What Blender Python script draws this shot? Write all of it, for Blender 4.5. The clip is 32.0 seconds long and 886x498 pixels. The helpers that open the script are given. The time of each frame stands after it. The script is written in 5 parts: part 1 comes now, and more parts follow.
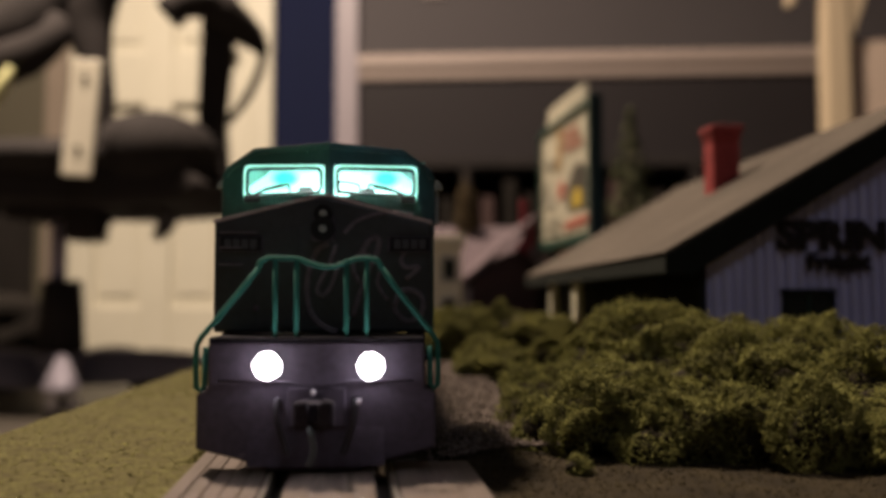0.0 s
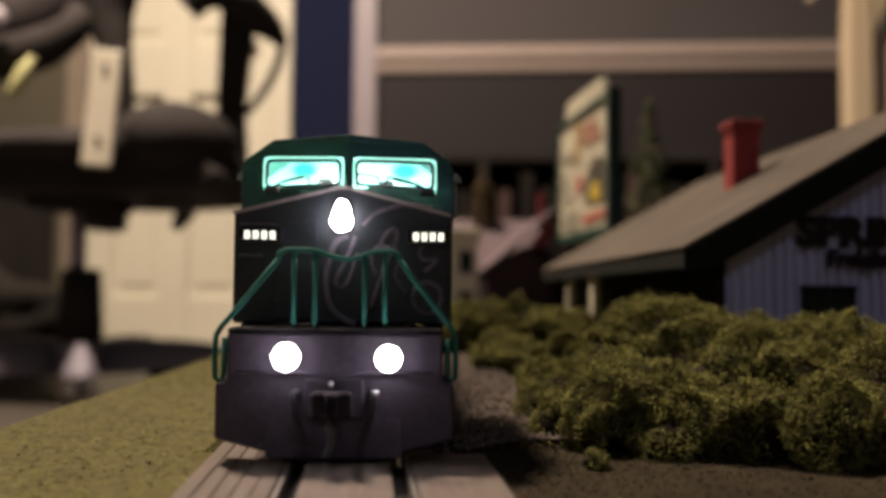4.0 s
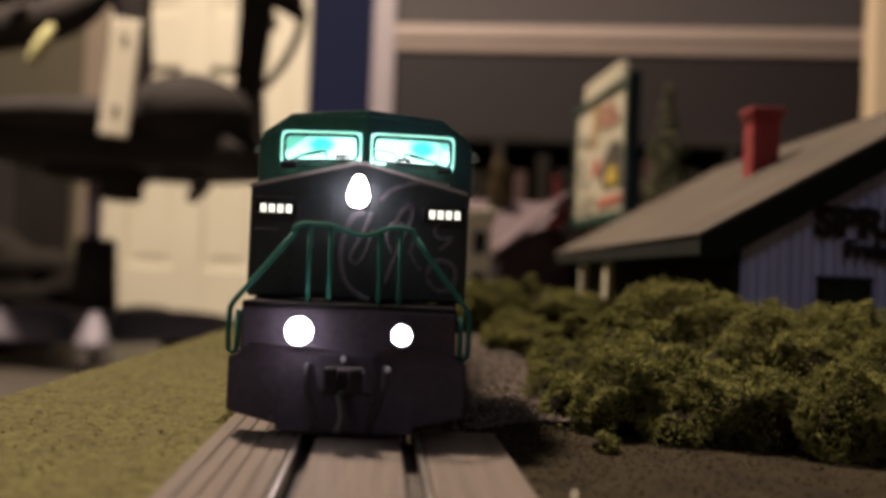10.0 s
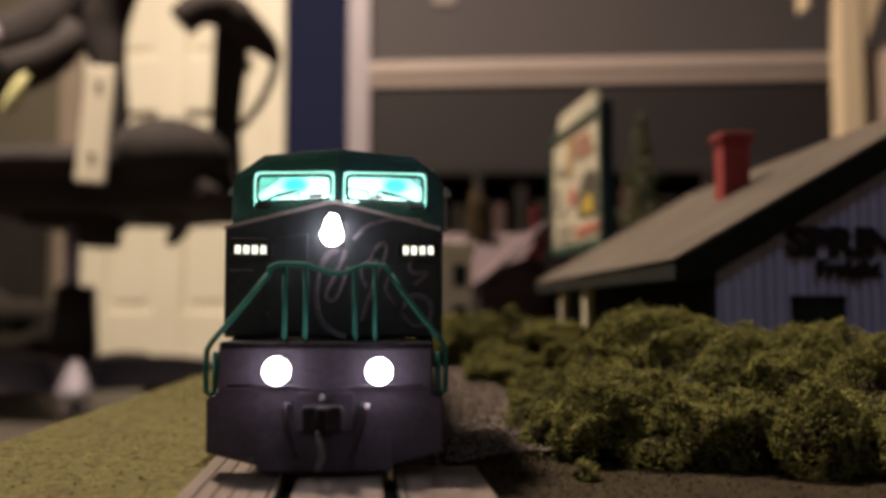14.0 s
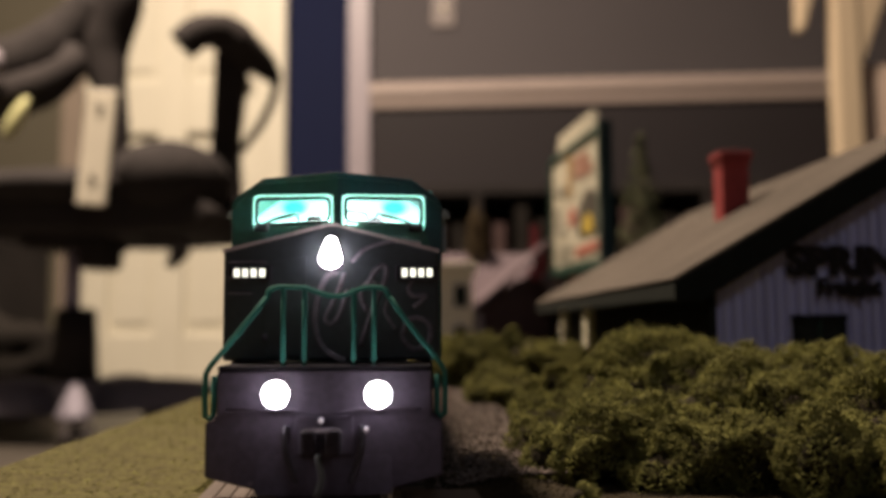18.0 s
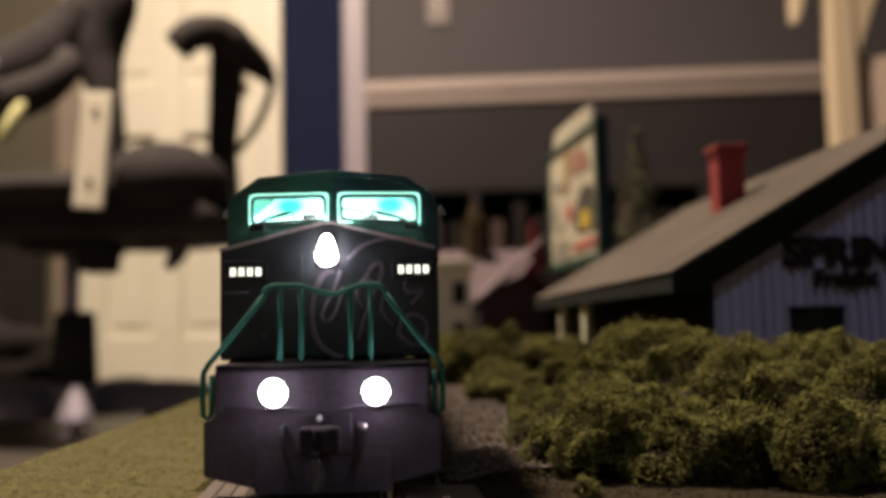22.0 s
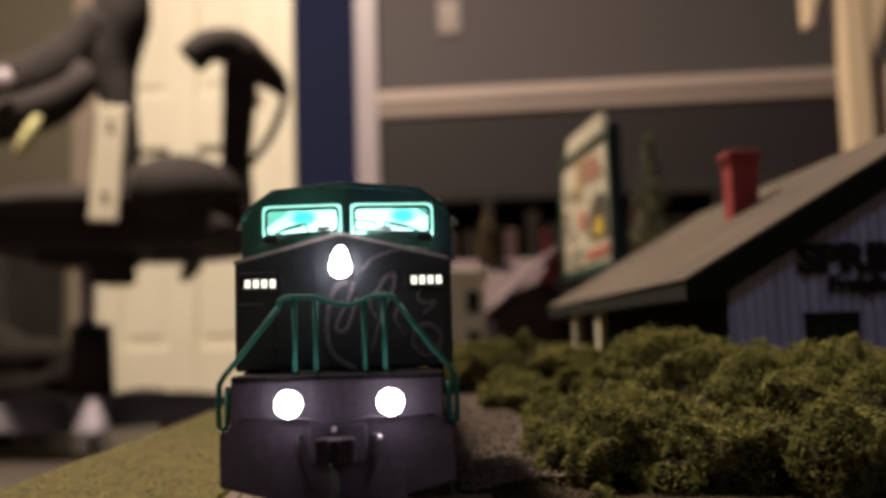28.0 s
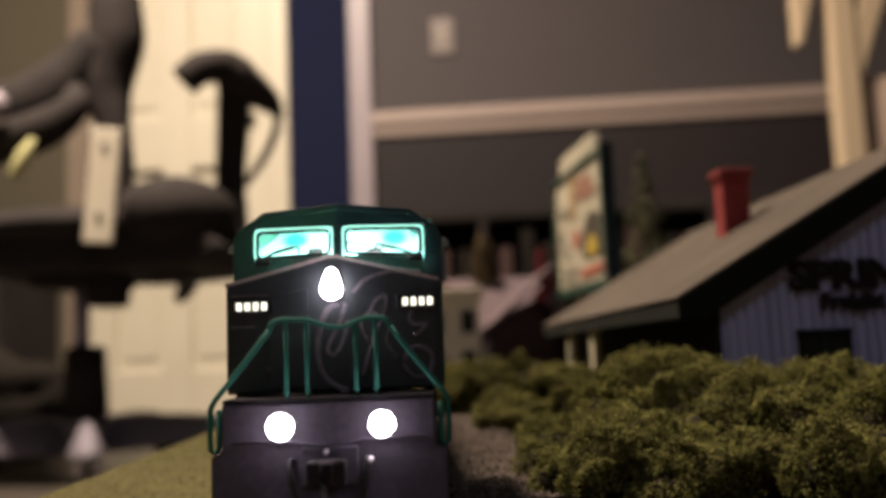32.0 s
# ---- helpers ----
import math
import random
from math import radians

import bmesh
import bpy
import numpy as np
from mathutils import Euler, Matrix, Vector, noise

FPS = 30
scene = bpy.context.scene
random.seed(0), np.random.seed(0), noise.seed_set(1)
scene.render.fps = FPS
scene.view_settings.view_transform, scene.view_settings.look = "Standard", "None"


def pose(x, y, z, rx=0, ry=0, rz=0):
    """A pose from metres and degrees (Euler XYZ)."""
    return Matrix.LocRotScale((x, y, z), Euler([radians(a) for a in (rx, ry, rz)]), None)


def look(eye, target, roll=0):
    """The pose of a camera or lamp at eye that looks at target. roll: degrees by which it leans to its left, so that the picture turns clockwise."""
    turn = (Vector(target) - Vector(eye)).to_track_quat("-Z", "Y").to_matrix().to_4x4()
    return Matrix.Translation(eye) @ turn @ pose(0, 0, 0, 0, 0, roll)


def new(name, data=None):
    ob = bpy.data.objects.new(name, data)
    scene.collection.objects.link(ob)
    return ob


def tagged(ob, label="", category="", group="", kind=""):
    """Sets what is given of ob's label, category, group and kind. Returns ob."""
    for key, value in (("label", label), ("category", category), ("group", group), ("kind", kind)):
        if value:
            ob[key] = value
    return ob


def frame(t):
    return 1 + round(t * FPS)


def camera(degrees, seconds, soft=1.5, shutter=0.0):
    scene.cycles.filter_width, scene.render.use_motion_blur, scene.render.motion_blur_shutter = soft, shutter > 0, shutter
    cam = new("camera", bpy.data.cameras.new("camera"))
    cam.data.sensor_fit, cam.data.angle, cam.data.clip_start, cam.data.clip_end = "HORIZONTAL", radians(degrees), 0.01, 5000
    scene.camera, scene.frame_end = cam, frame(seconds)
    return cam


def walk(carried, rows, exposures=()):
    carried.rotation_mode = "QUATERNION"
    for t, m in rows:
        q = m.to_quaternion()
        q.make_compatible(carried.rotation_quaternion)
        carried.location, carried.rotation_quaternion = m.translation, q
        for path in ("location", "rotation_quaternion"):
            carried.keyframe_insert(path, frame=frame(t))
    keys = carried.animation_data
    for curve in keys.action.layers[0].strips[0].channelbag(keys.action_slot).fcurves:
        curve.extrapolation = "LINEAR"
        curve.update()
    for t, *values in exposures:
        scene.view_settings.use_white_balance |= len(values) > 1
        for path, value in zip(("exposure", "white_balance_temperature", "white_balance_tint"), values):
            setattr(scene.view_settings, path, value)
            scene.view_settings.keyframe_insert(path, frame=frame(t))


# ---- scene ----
cam = camera(52.4, 32.0, soft=3.6)
cam.data.dof.use_dof = True
cam.data.dof.focus_distance = 0.15
cam.data.dof.aperture_fstop = 14.0
PATH = [
    (0, (0.00069, 0.00005, 0.20036), (-0.00521, 1.99675, 0.31497), -0.05),
    (0.5, (0.00070, -0.00008, 0.20028), (-0.00350, 1.99666, 0.31443), 0.03),
    (1, (0.00052, 0.00010, 0.20027), (-0.02131, 1.99805, 0.28828), 0.54),
    (1.5, (0.00069, 0.00011, 0.20013), (-0.02283, 1.99776, 0.29410), -0.02),
    (2, (0.00067, -0.00039, 0.20039), (-0.02924, 1.99634, 0.31058), -0.22),
    (2.5, (0.00056, -0.00025, 0.20034), (-0.04102, 1.99640, 0.30838), 0.29),
    (3, (0.00047, -0.00020, 0.20019), (-0.03793, 1.99653, 0.30781), 0.51),
    (3.5, (0.00037, 0.00002, 0.20043), (-0.04203, 1.99716, 0.29865), 0.58),
    (5.5, (0.00094, -0.00052, 0.20032), (-0.02978, 1.99659, 0.30334), 0.21),
    (6, (0.00134, -0.00123, 0.20050), (-0.00488, 1.99427, 0.33446), -0.11),
    (6.5, (0.00088, -0.00095, 0.20033), (-0.01765, 1.99526, 0.32191), 0.31),
    (7, (0.00016, -0.00003, 0.20038), (-0.05514, 1.99772, 0.27754), 1.69),
    (7.5, (0.00038, 0.00019, 0.20035), (-0.05174, 1.99792, 0.28010), 1.32),
    (8, (0.00053, -0.00018, 0.20028), (-0.04394, 1.99728, 0.29072), 1.10),
    (8.5, (0.00029, 0.00014, 0.20037), (-0.05078, 1.99825, 0.27094), 1.25),
    (9, (0.00002, 0.00054, 0.20025), (-0.06192, 1.99841, 0.26874), 1.79),
    (9.5, (-0.00019, 0.00075, 0.20030), (-0.07336, 1.99888, 0.24629), 2.35),
    (10, (-0.00002, 0.00044, 0.20023), (-0.07069, 1.99850, 0.25297), 2.30),
    (10.5, (0.00008, 0.00037, 0.20028), (-0.06765, 1.99836, 0.25917), 2.26),
    (11, (-0.00003, 0.00030, 0.20023), (-0.06799, 1.99818, 0.26234), 2.15),
    (11.5, (-0.00031, 0.00057, 0.20033), (-0.06755, 1.99858, 0.25885), 2.39),
    (12, (-0.00146, 0.00145, 0.20031), (-0.09599, 1.99915, 0.21607), 4.04),
    (12.5, (0.00070, -0.00080, 0.20027), (-0.05132, 1.99782, 0.25346), 1.72),
    (13, (0.00089, -0.00048, 0.20023), (-0.03136, 1.99643, 0.30666), 0.86),
    (13.5, (0.00081, -0.00043, 0.20040), (-0.04724, 1.99655, 0.29914), 0.70),
    (14, (0.00126, -0.00101, 0.20027), (-0.03050, 1.99458, 0.32922), 0.09),
    (14.5, (0.00142, -0.00103, 0.20025), (-0.02302, 1.99370, 0.34317), -0.14),
    (15, (0.00152, -0.00126, 0.20041), (-0.02419, 1.99306, 0.34889), -0.25),
    (15.5, (0.00146, -0.00092, 0.20034), (-0.02328, 1.99268, 0.35825), -0.27),
    (17.5, (0.00135, -0.00144, 0.20041), (-0.02352, 1.98987, 0.38500), -0.20),
    (18, (0.00160, -0.00108, 0.20058), (-0.03184, 1.99111, 0.37396), -0.28),
    (18.5, (0.00169, -0.00146, 0.20047), (-0.03541, 1.99098, 0.37020), -0.06),
    (19, (0.00172, -0.00138, 0.20045), (-0.03729, 1.99144, 0.36511), -0.21),
    (19.5, (0.00151, -0.00146, 0.20049), (-0.03705, 1.99143, 0.36451), -0.12),
    (20, (0.00131, -0.00126, 0.20034), (-0.03738, 1.99208, 0.35881), 0.37),
    (20.5, (0.00166, -0.00098, 0.20036), (-0.04042, 1.99336, 0.34476), 0.11),
    (21, (0.00196, -0.00123, 0.20027), (-0.03151, 1.99308, 0.34740), -0.70),
    (21.5, (0.00224, -0.00169, 0.20045), (-0.02760, 1.99210, 0.35511), -1.13),
    (22, (0.00199, -0.00109, 0.20030), (-0.02791, 1.99157, 0.36889), -1.15),
    (22.5, (0.00226, -0.00151, 0.20068), (-0.03282, 1.99136, 0.36576), -1.36),
    (23, (0.00289, -0.00177, 0.20061), (-0.02860, 1.98910, 0.38885), -2.04),
    (23.5, (0.00237, -0.00167, 0.20037), (-0.02855, 1.98832, 0.39777), -1.79),
    (24, (0.00170, -0.00137, 0.20043), (-0.04458, 1.99115, 0.36697), -0.76),
    (24.5, (0.00205, -0.00128, 0.20040), (-0.06115, 1.99322, 0.33444), -0.81),
    (25, (0.00248, -0.00162, 0.20057), (-0.05712, 1.99182, 0.35105), -1.23),
    (25.5, (0.00258, -0.00144, 0.20053), (-0.05137, 1.99003, 0.37692), -1.60),
    (27.5, (0.00242, -0.00179, 0.20055), (-0.05520, 1.98873, 0.38635), -1.55),
    (28, (0.00216, -0.00180, 0.20044), (-0.05740, 1.98834, 0.38959), -1.65),
    (28.5, (0.00201, -0.00185, 0.20029), (-0.05838, 1.98777, 0.39459), -1.33),
    (29, (0.00251, -0.00183, 0.20055), (-0.05911, 1.98759, 0.39654), -1.44),
    (29.5, (0.00247, -0.00171, 0.20057), (-0.05808, 1.98750, 0.39907), -1.59),
    (30, (0.00275, -0.00224, 0.20068), (-0.05386, 1.98687, 0.40125), -1.75),
    (30.5, (0.00286, -0.00188, 0.20066), (-0.04632, 1.98650, 0.41031), -2.09),
    (31, (0.00283, -0.00226, 0.20061), (-0.04272, 1.98513, 0.42011), -2.18),
    (31.5, (0.00284, -0.00245, 0.20074), (-0.04223, 1.98335, 0.43429), -2.45),
    (32, (0.00294, -0.00243, 0.20074), (-0.04473, 1.98366, 0.43139), -2.17),
]
walk(cam, [(t, look(eye, target, roll)) for t, eye, target, roll in PATH], [(0, 0.14), (6, 0.21), (18, 0.27), (32, 0.26)])

# ---- light: a dim room after dark, one warm ceiling lamp and an added cool fill ----
world = bpy.data.worlds.new("night")
world.use_nodes = True
scene.world = world
world.node_tree.nodes["Background"].inputs[0].default_value = (0.10, 0.12, 0.2, 1)
world.node_tree.nodes["Background"].inputs[1].default_value = 0.05
lamp_data = bpy.data.lights.new("ceiling_bulb", "AREA")
lamp_data.shape, lamp_data.size, lamp_data.energy = "DISK", 0.28, 116.0
lamp_data.color = (1.0, 0.8, 0.63)
lamp = new("ceiling_bulb", lamp_data)
lamp.matrix_world = pose(-0.72, 1.1, 2.29)
# added fill light from behind, brightens the surfaces that face the camera
cool_data = bpy.data.lights.new("cool_fill", "AREA")
cool_data.shape, cool_data.size, cool_data.energy = "DISK", 0.5, 4.3
cool_data.color = (0.8, 0.82, 1.0)
cool = new("cool_fill", cool_data)
cool.matrix_world = pose(0.5, -1.5, 2.29)

# ---- helpers of this scene ----
rnd = random.Random(7)
MM = 0.001


def rgb(c):
    return (*c, 1.0)


def material(name, base, rough=0.6, metal=0.0, var=0.25, fine=600.0, coarse=60.0, bump=0.15, tint=None, spread=0.0, island=False, glow=None, strength=0.0, coat=0.0, bump_scale=None, spec=None):
    """A procedural surface: base colour varied at two scales, fine relief, and per-object variation."""
    m = bpy.data.materials.new(name)
    m.use_nodes = True
    nt = m.node_tree
    b = nt.nodes["Principled BSDF"]
    co = nt.nodes.new("ShaderNodeTexCoord")
    n1 = nt.nodes.new("ShaderNodeTexNoise")
    n1.inputs["Scale"].default_value, n1.inputs["Detail"].default_value = fine, 4
    n2 = nt.nodes.new("ShaderNodeTexNoise")
    n2.inputs["Scale"].default_value, n2.inputs["Detail"].default_value = coarse, 3
    for n in (n1, n2):
        nt.links.new(co.outputs["Object"], n.inputs["Vector"])
    mix = nt.nodes.new("ShaderNodeMath")
    mix.operation = "MULTIPLY_ADD"
    nt.links.new(n1.outputs["Fac"], mix.inputs[0])
    mix.inputs[1].default_value = 0.5
    half = nt.nodes.new("ShaderNodeMath")
    half.operation = "MULTIPLY"
    half.inputs[1].default_value = 0.5
    nt.links.new(n2.outputs["Fac"], half.inputs[0])
    nt.links.new(half.outputs[0], mix.inputs[2])
    ramp = nt.nodes.new("ShaderNodeValToRGB")
    lo = [max(0.0, c * (1 - var)) for c in base]
    hi = [min(1.0, c * (1 + var)) for c in (tint or base)]
    ramp.color_ramp.elements[0].position, ramp.color_ramp.elements[0].color = 0.33, rgb(lo)
    ramp.color_ramp.elements[1].position, ramp.color_ramp.elements[1].color = 0.67, rgb(hi)
    nt.links.new(mix.outputs[0], ramp.inputs[0])
    out = ramp.outputs[0]
    if spread:
        hsv = nt.nodes.new("ShaderNodeHueSaturation")
        info = nt.nodes.new("ShaderNodeNewGeometry" if island else "ShaderNodeObjectInfo")
        val = nt.nodes.new("ShaderNodeMapRange")
        val.inputs[3].default_value, val.inputs[4].default_value = 1 - spread, 1 + spread
        nt.links.new(info.outputs["Random Per Island" if island else "Random"], val.inputs[0])
        nt.links.new(val.outputs[0], hsv.inputs["Value"])
        nt.links.new(out, hsv.inputs["Color"])
        out = hsv.outputs[0]
    nt.links.new(out, b.inputs["Base Color"])
    rr = nt.nodes.new("ShaderNodeMapRange")
    rr.inputs[3].default_value, rr.inputs[4].default_value = max(0.02, rough - 0.12), min(1, rough + 0.12)
    nt.links.new(mix.outputs[0], rr.inputs[0])
    nt.links.new(rr.outputs[0], b.inputs["Roughness"])
    b.inputs["Specular IOR Level"].default_value = spec if spec is not None else (0.5 if rough < 0.5 else 0.12 if rough > 0.8 else 0.3)
    b.inputs["Metallic"].default_value = metal
    b.inputs["Coat Weight"].default_value = coat
    if bump:
        bp = nt.nodes.new("ShaderNodeBump")
        bp.inputs["Strength"].default_value = bump
        bp.inputs["Distance"].default_value = bump_scale or 0.6 / fine
        nt.links.new(n1.outputs["Fac"], bp.inputs["Height"])
        nt.links.new(bp.outputs[0], b.inputs["Normal"])
    if glow:
        b.inputs["Emission Color"].default_value = rgb(glow)
        b.inputs["Emission Strength"].default_value = strength
    return m


def grain_material(name, base, axis, rough=0.75, var=0.35, scale=900.0, spread=0.15, bump=0.5):
    """Weathered wood whose grain runs along one axis of the object."""
    m = material(name, base, rough, var=var, fine=scale, coarse=scale / 8, bump=bump, spread=spread)
    nt = m.node_tree
    co = next(n for n in nt.nodes if n.type == "TEX_COORD")
    mp = nt.nodes.new("ShaderNodeMapping")
    mp.inputs["Scale"].default_value = tuple(0.06 if a == axis else 1.0 for a in "xyz")
    nt.links.new(co.outputs["Object"], mp.inputs["Vector"])
    for n in nt.nodes:
        if n.type == "TEX_NOISE":
            nt.links.new(mp.outputs[0], n.inputs["Vector"])
    return m


def add_box(bm, x0, x1, y0, y1, z0, z1, m=None):
    vs = [bm.verts.new((x, y, z)) for x in (x0, x1) for y in (y0, y1) for z in (z0, z1)]
    for f in ((0, 1, 3, 2), (4, 6, 7, 5), (0, 4, 5, 1), (2, 3, 7, 6), (0, 2, 6, 4), (1, 5, 7, 3)):
        bm.faces.new([vs[i] for i in f])
    if m is not None:
        bmesh.ops.transform(bm, matrix=m, verts=vs)
    return vs


def box(x0, x1, y0, y1, z0, z1, bevel=0.0, seg=2):
    bm = bmesh.new()
    add_box(bm, x0, x1, y0, y1, z0, z1)
    if bevel:
        bmesh.ops.bevel(bm, geom=bm.edges[:], offset=bevel, segments=seg, affect="EDGES", profile=0.5)
    bmesh.ops.recalc_face_normals(bm, faces=bm.faces)
    return bm


def prism(poly, a, b, axis="y", bevel=0.0, seg=2):
    """An outline pushed from a to b along an axis. The outline is in (x, z), (y, z) or (x, y)."""
    bm = bmesh.new()
    put = {"y": lambda p, t: (p[0], t, p[1]), "x": lambda p, t: (t, p[0], p[1]), "z": lambda p, t: (p[0], p[1], t)}[axis]
    lo = [bm.verts.new(put(p, a)) for p in poly]
    hi = [bm.verts.new(put(p, b)) for p in poly]
    n = len(poly)
    bm.faces.new(lo), bm.faces.new(hi[::-1])
    for i in range(n):
        bm.faces.new((lo[i], lo[(i + 1) % n], hi[(i + 1) % n], hi[i]))
    bmesh.ops.recalc_face_normals(bm, faces=bm.faces)
    if bevel:
        bmesh.ops.bevel(bm, geom=bm.edges[:], offset=bevel, segments=seg, affect="EDGES", profile=0.5)
    return bm


def cyl(r, a, b, axis="z", at=(0, 0), seg=20, r2=None, bevel=0.0):
    bm = bmesh.new()
    bmesh.ops.create_cone(bm, cap_ends=True, segments=seg, radius1=r, radius2=r if r2 is None else r2, depth=b - a)
    if bevel:
        bmesh.ops.bevel(bm, geom=[e for e in bm.edges if len(e.link_faces) == 2 and any(len(f.verts) > 4 for f in e.link_faces)], offset=bevel, segments=2, affect="EDGES")
    turn = {"z": Matrix(), "y": Matrix.Rotation(radians(-90), 4, "X"), "x": Matrix.Rotation(radians(90), 4, "Y")}[axis]
    mid = (a + b) / 2
    shift = {"z": (at[0], at[1], mid), "y": (at[0], mid, at[1]), "x": (mid, at[0], at[1])}[axis]
    bmesh.ops.transform(bm, matrix=Matrix.Translation(shift) @ turn, verts=bm.verts)
    for f in bm.faces:
        f.smooth = len(f.verts) == 4
    return bm


def tube(points, r, seg=8, closed=False):
    """A round bar along points; r is one radius or one a point."""
    bm = bmesh.new()
    pts = [Vector(p) for p in points]
    n = len(pts)
    rs = [float(k) for k in np.interp(np.linspace(0, 1, n), np.linspace(0, 1, len(r)), r)] if isinstance(r, (list, tuple)) else [r] * n
    rings = []
    for i, p in enumerate(pts):
        a = pts[(i - 1) % n] if closed or i else p
        b = pts[(i + 1) % n] if closed or i < n - 1 else p
        d = (b - a).normalized()
        u = d.cross(Vector((0.13, 0.31, 0.94)) if abs(d.z) < 0.9 else Vector((1, 0.2, 0))).normalized()
        v = d.cross(u)
        rings.append([bm.verts.new(p + rs[i] * (math.cos(t) * u + math.sin(t) * v)) for t in [2 * math.pi * k / seg for k in range(seg)]])
    for i in range(n if closed else n - 1):
        A, B = rings[i], rings[(i + 1) % n]
        off = min(range(seg), key=lambda o: sum((A[k].co - B[(k + o) % seg].co).length for k in range(seg)))
        for k in range(seg):
            f = bm.faces.new((A[k], A[(k + 1) % seg], B[(k + 1 + off) % seg], B[(k + off) % seg]))
            f.smooth = True
    if not closed:
        bm.faces.new(rings[0]), bm.faces.new(rings[-1])
    bmesh.ops.recalc_face_normals(bm, faces=bm.faces)
    return bm


def smooth_path(points, steps=6):
    """A soft curve through points."""
    P = [Vector(p) for p in points]
    P = [2 * P[0] - P[1]] + P + [2 * P[-1] - P[-2]]
    out = []
    for i in range(1, len(P) - 2):
        for s in range(steps):
            t = s / steps
            a, b, c, d = P[i - 1:i + 3]
            out.append(0.5 * ((2 * b) + (c - a) * t + (2 * a - 5 * b + 4 * c - d) * t * t + (3 * b - a - 3 * c + d) * t ** 3))
    return out + [P[-2]]


def blob(rx, ry, rz, at=(0, 0, 0), sub=3, rough=0.0, seed=0):
    bm = bmesh.new()
    bmesh.ops.create_icosphere(bm, subdivisions=sub, radius=1)
    for v in bm.verts:
        k = 1 + rough * noise.noise(v.co * 2.1 + Vector((seed * 3.7, 0, 0)))
        v.co = Vector((v.co.x * rx * k + at[0], v.co.y * ry * k + at[1], v.co.z * rz * k + at[2]))
    for f in bm.faces:
        f.smooth = True
    return bm


def merge(*bms):
    out = bmesh.new()
    for b in bms:
        me = bpy.data.meshes.new("tmp")
        b.to_mesh(me)
        b.free()
        out.from_mesh(me)
        bpy.data.meshes.remove(me)
    return out


def finish(bm, name, mat):
    me = bpy.data.meshes.new(name)
    bm.to_mesh(me)
    bm.free()
    me.materials.append(mat)
    return me


def part(name, bm, mat, parent, label="", at=None):
    ob = new(name, finish(bm, name, mat) if isinstance(bm, bmesh.types.BMesh) else bm)
    ob.parent = parent
    if at is not None:
        ob.matrix_basis = at
    return tagged(ob, label)


def thing(name, at, label, category, group="", kind=""):
    ob = new(name)
    ob.empty_display_size = 0.01
    ob.matrix_basis = at
    return tagged(ob, label, category, group, kind)


def solid(name, bm, mat, label, category="", at=None, kind="", group=""):
    """A thing or piece of the setting that is one mesh."""
    ob = new(name, finish(bm, name, mat))
    if at is not None:
        ob.matrix_basis = at
    return tagged(ob, label, category, group, kind)


def lettering(text, size, depth, mat, parent, at, name="lettering"):
    cu = bpy.data.curves.new(name, "FONT")
    cu.body, cu.size, cu.extrude, cu.resolution_u, cu.offset = text, size, depth, 3, size * 0.055
    cu.materials.append(mat)
    ob = new(name, cu)
    ob.parent = parent
    ob.matrix_basis = at
    return ob


ICO_V, ICO_F = None, None


def flakes(name, centres, radii, mat, seed=1):
    """One mesh of many small uneven leaf flakes (eight faces each), turned at random."""
    g = np.random.RandomState(seed)
    n = len(centres)
    v = np.array([(1, 0, 0), (-1, 0, 0), (0, 1, 0), (0, -1, 0), (0, 0, 1), (0, 0, -1)], float)
    f = np.array([(0, 2, 4), (2, 1, 4), (1, 3, 4), (3, 0, 4), (2, 0, 5), (1, 2, 5), (3, 1, 5), (0, 3, 5)])
    q = g.normal(size=(n, 4))
    q /= np.linalg.norm(q, axis=1)[:, None]
    w, x, y, z = q.T
    rot = np.stack([1 - 2 * (y * y + z * z), 2 * (x * y - z * w), 2 * (x * z + y * w), 2 * (x * y + z * w), 1 - 2 * (x * x + z * z), 2 * (y * z - x * w), 2 * (x * z - y * w), 2 * (y * z + x * w), 1 - 2 * (x * x + y * y)], 1).reshape(n, 3, 3)
    shape = v[None] * (g.uniform(0.55, 1.3, (n, 6, 1))) * np.array([1.0, 0.75, 0.4]) * np.asarray(radii)[:, None, None]
    verts = (np.einsum("nij,nkj->nki", rot, shape) + np.asarray(centres)[:, None, :]).reshape(-1, 3)
    return fast_mesh(name, verts, (f[None] + (np.arange(n) * 6)[:, None, None]).reshape(-1, 3), mat)


def fast_mesh(name, verts, faces, mat):
    me = bpy.data.meshes.new(name)
    me.vertices.add(len(verts))
    me.vertices.foreach_set("co", verts.astype(np.float32).ravel())
    me.loops.add(faces.size)
    me.loops.foreach_set("vertex_index", faces.astype(np.int32).ravel())
    me.polygons.add(len(faces))
    me.polygons.foreach_set("loop_start", np.arange(0, faces.size, 3, dtype=np.int32))
    me.update(calc_edges=True)
    me.materials.append(mat)
    return me


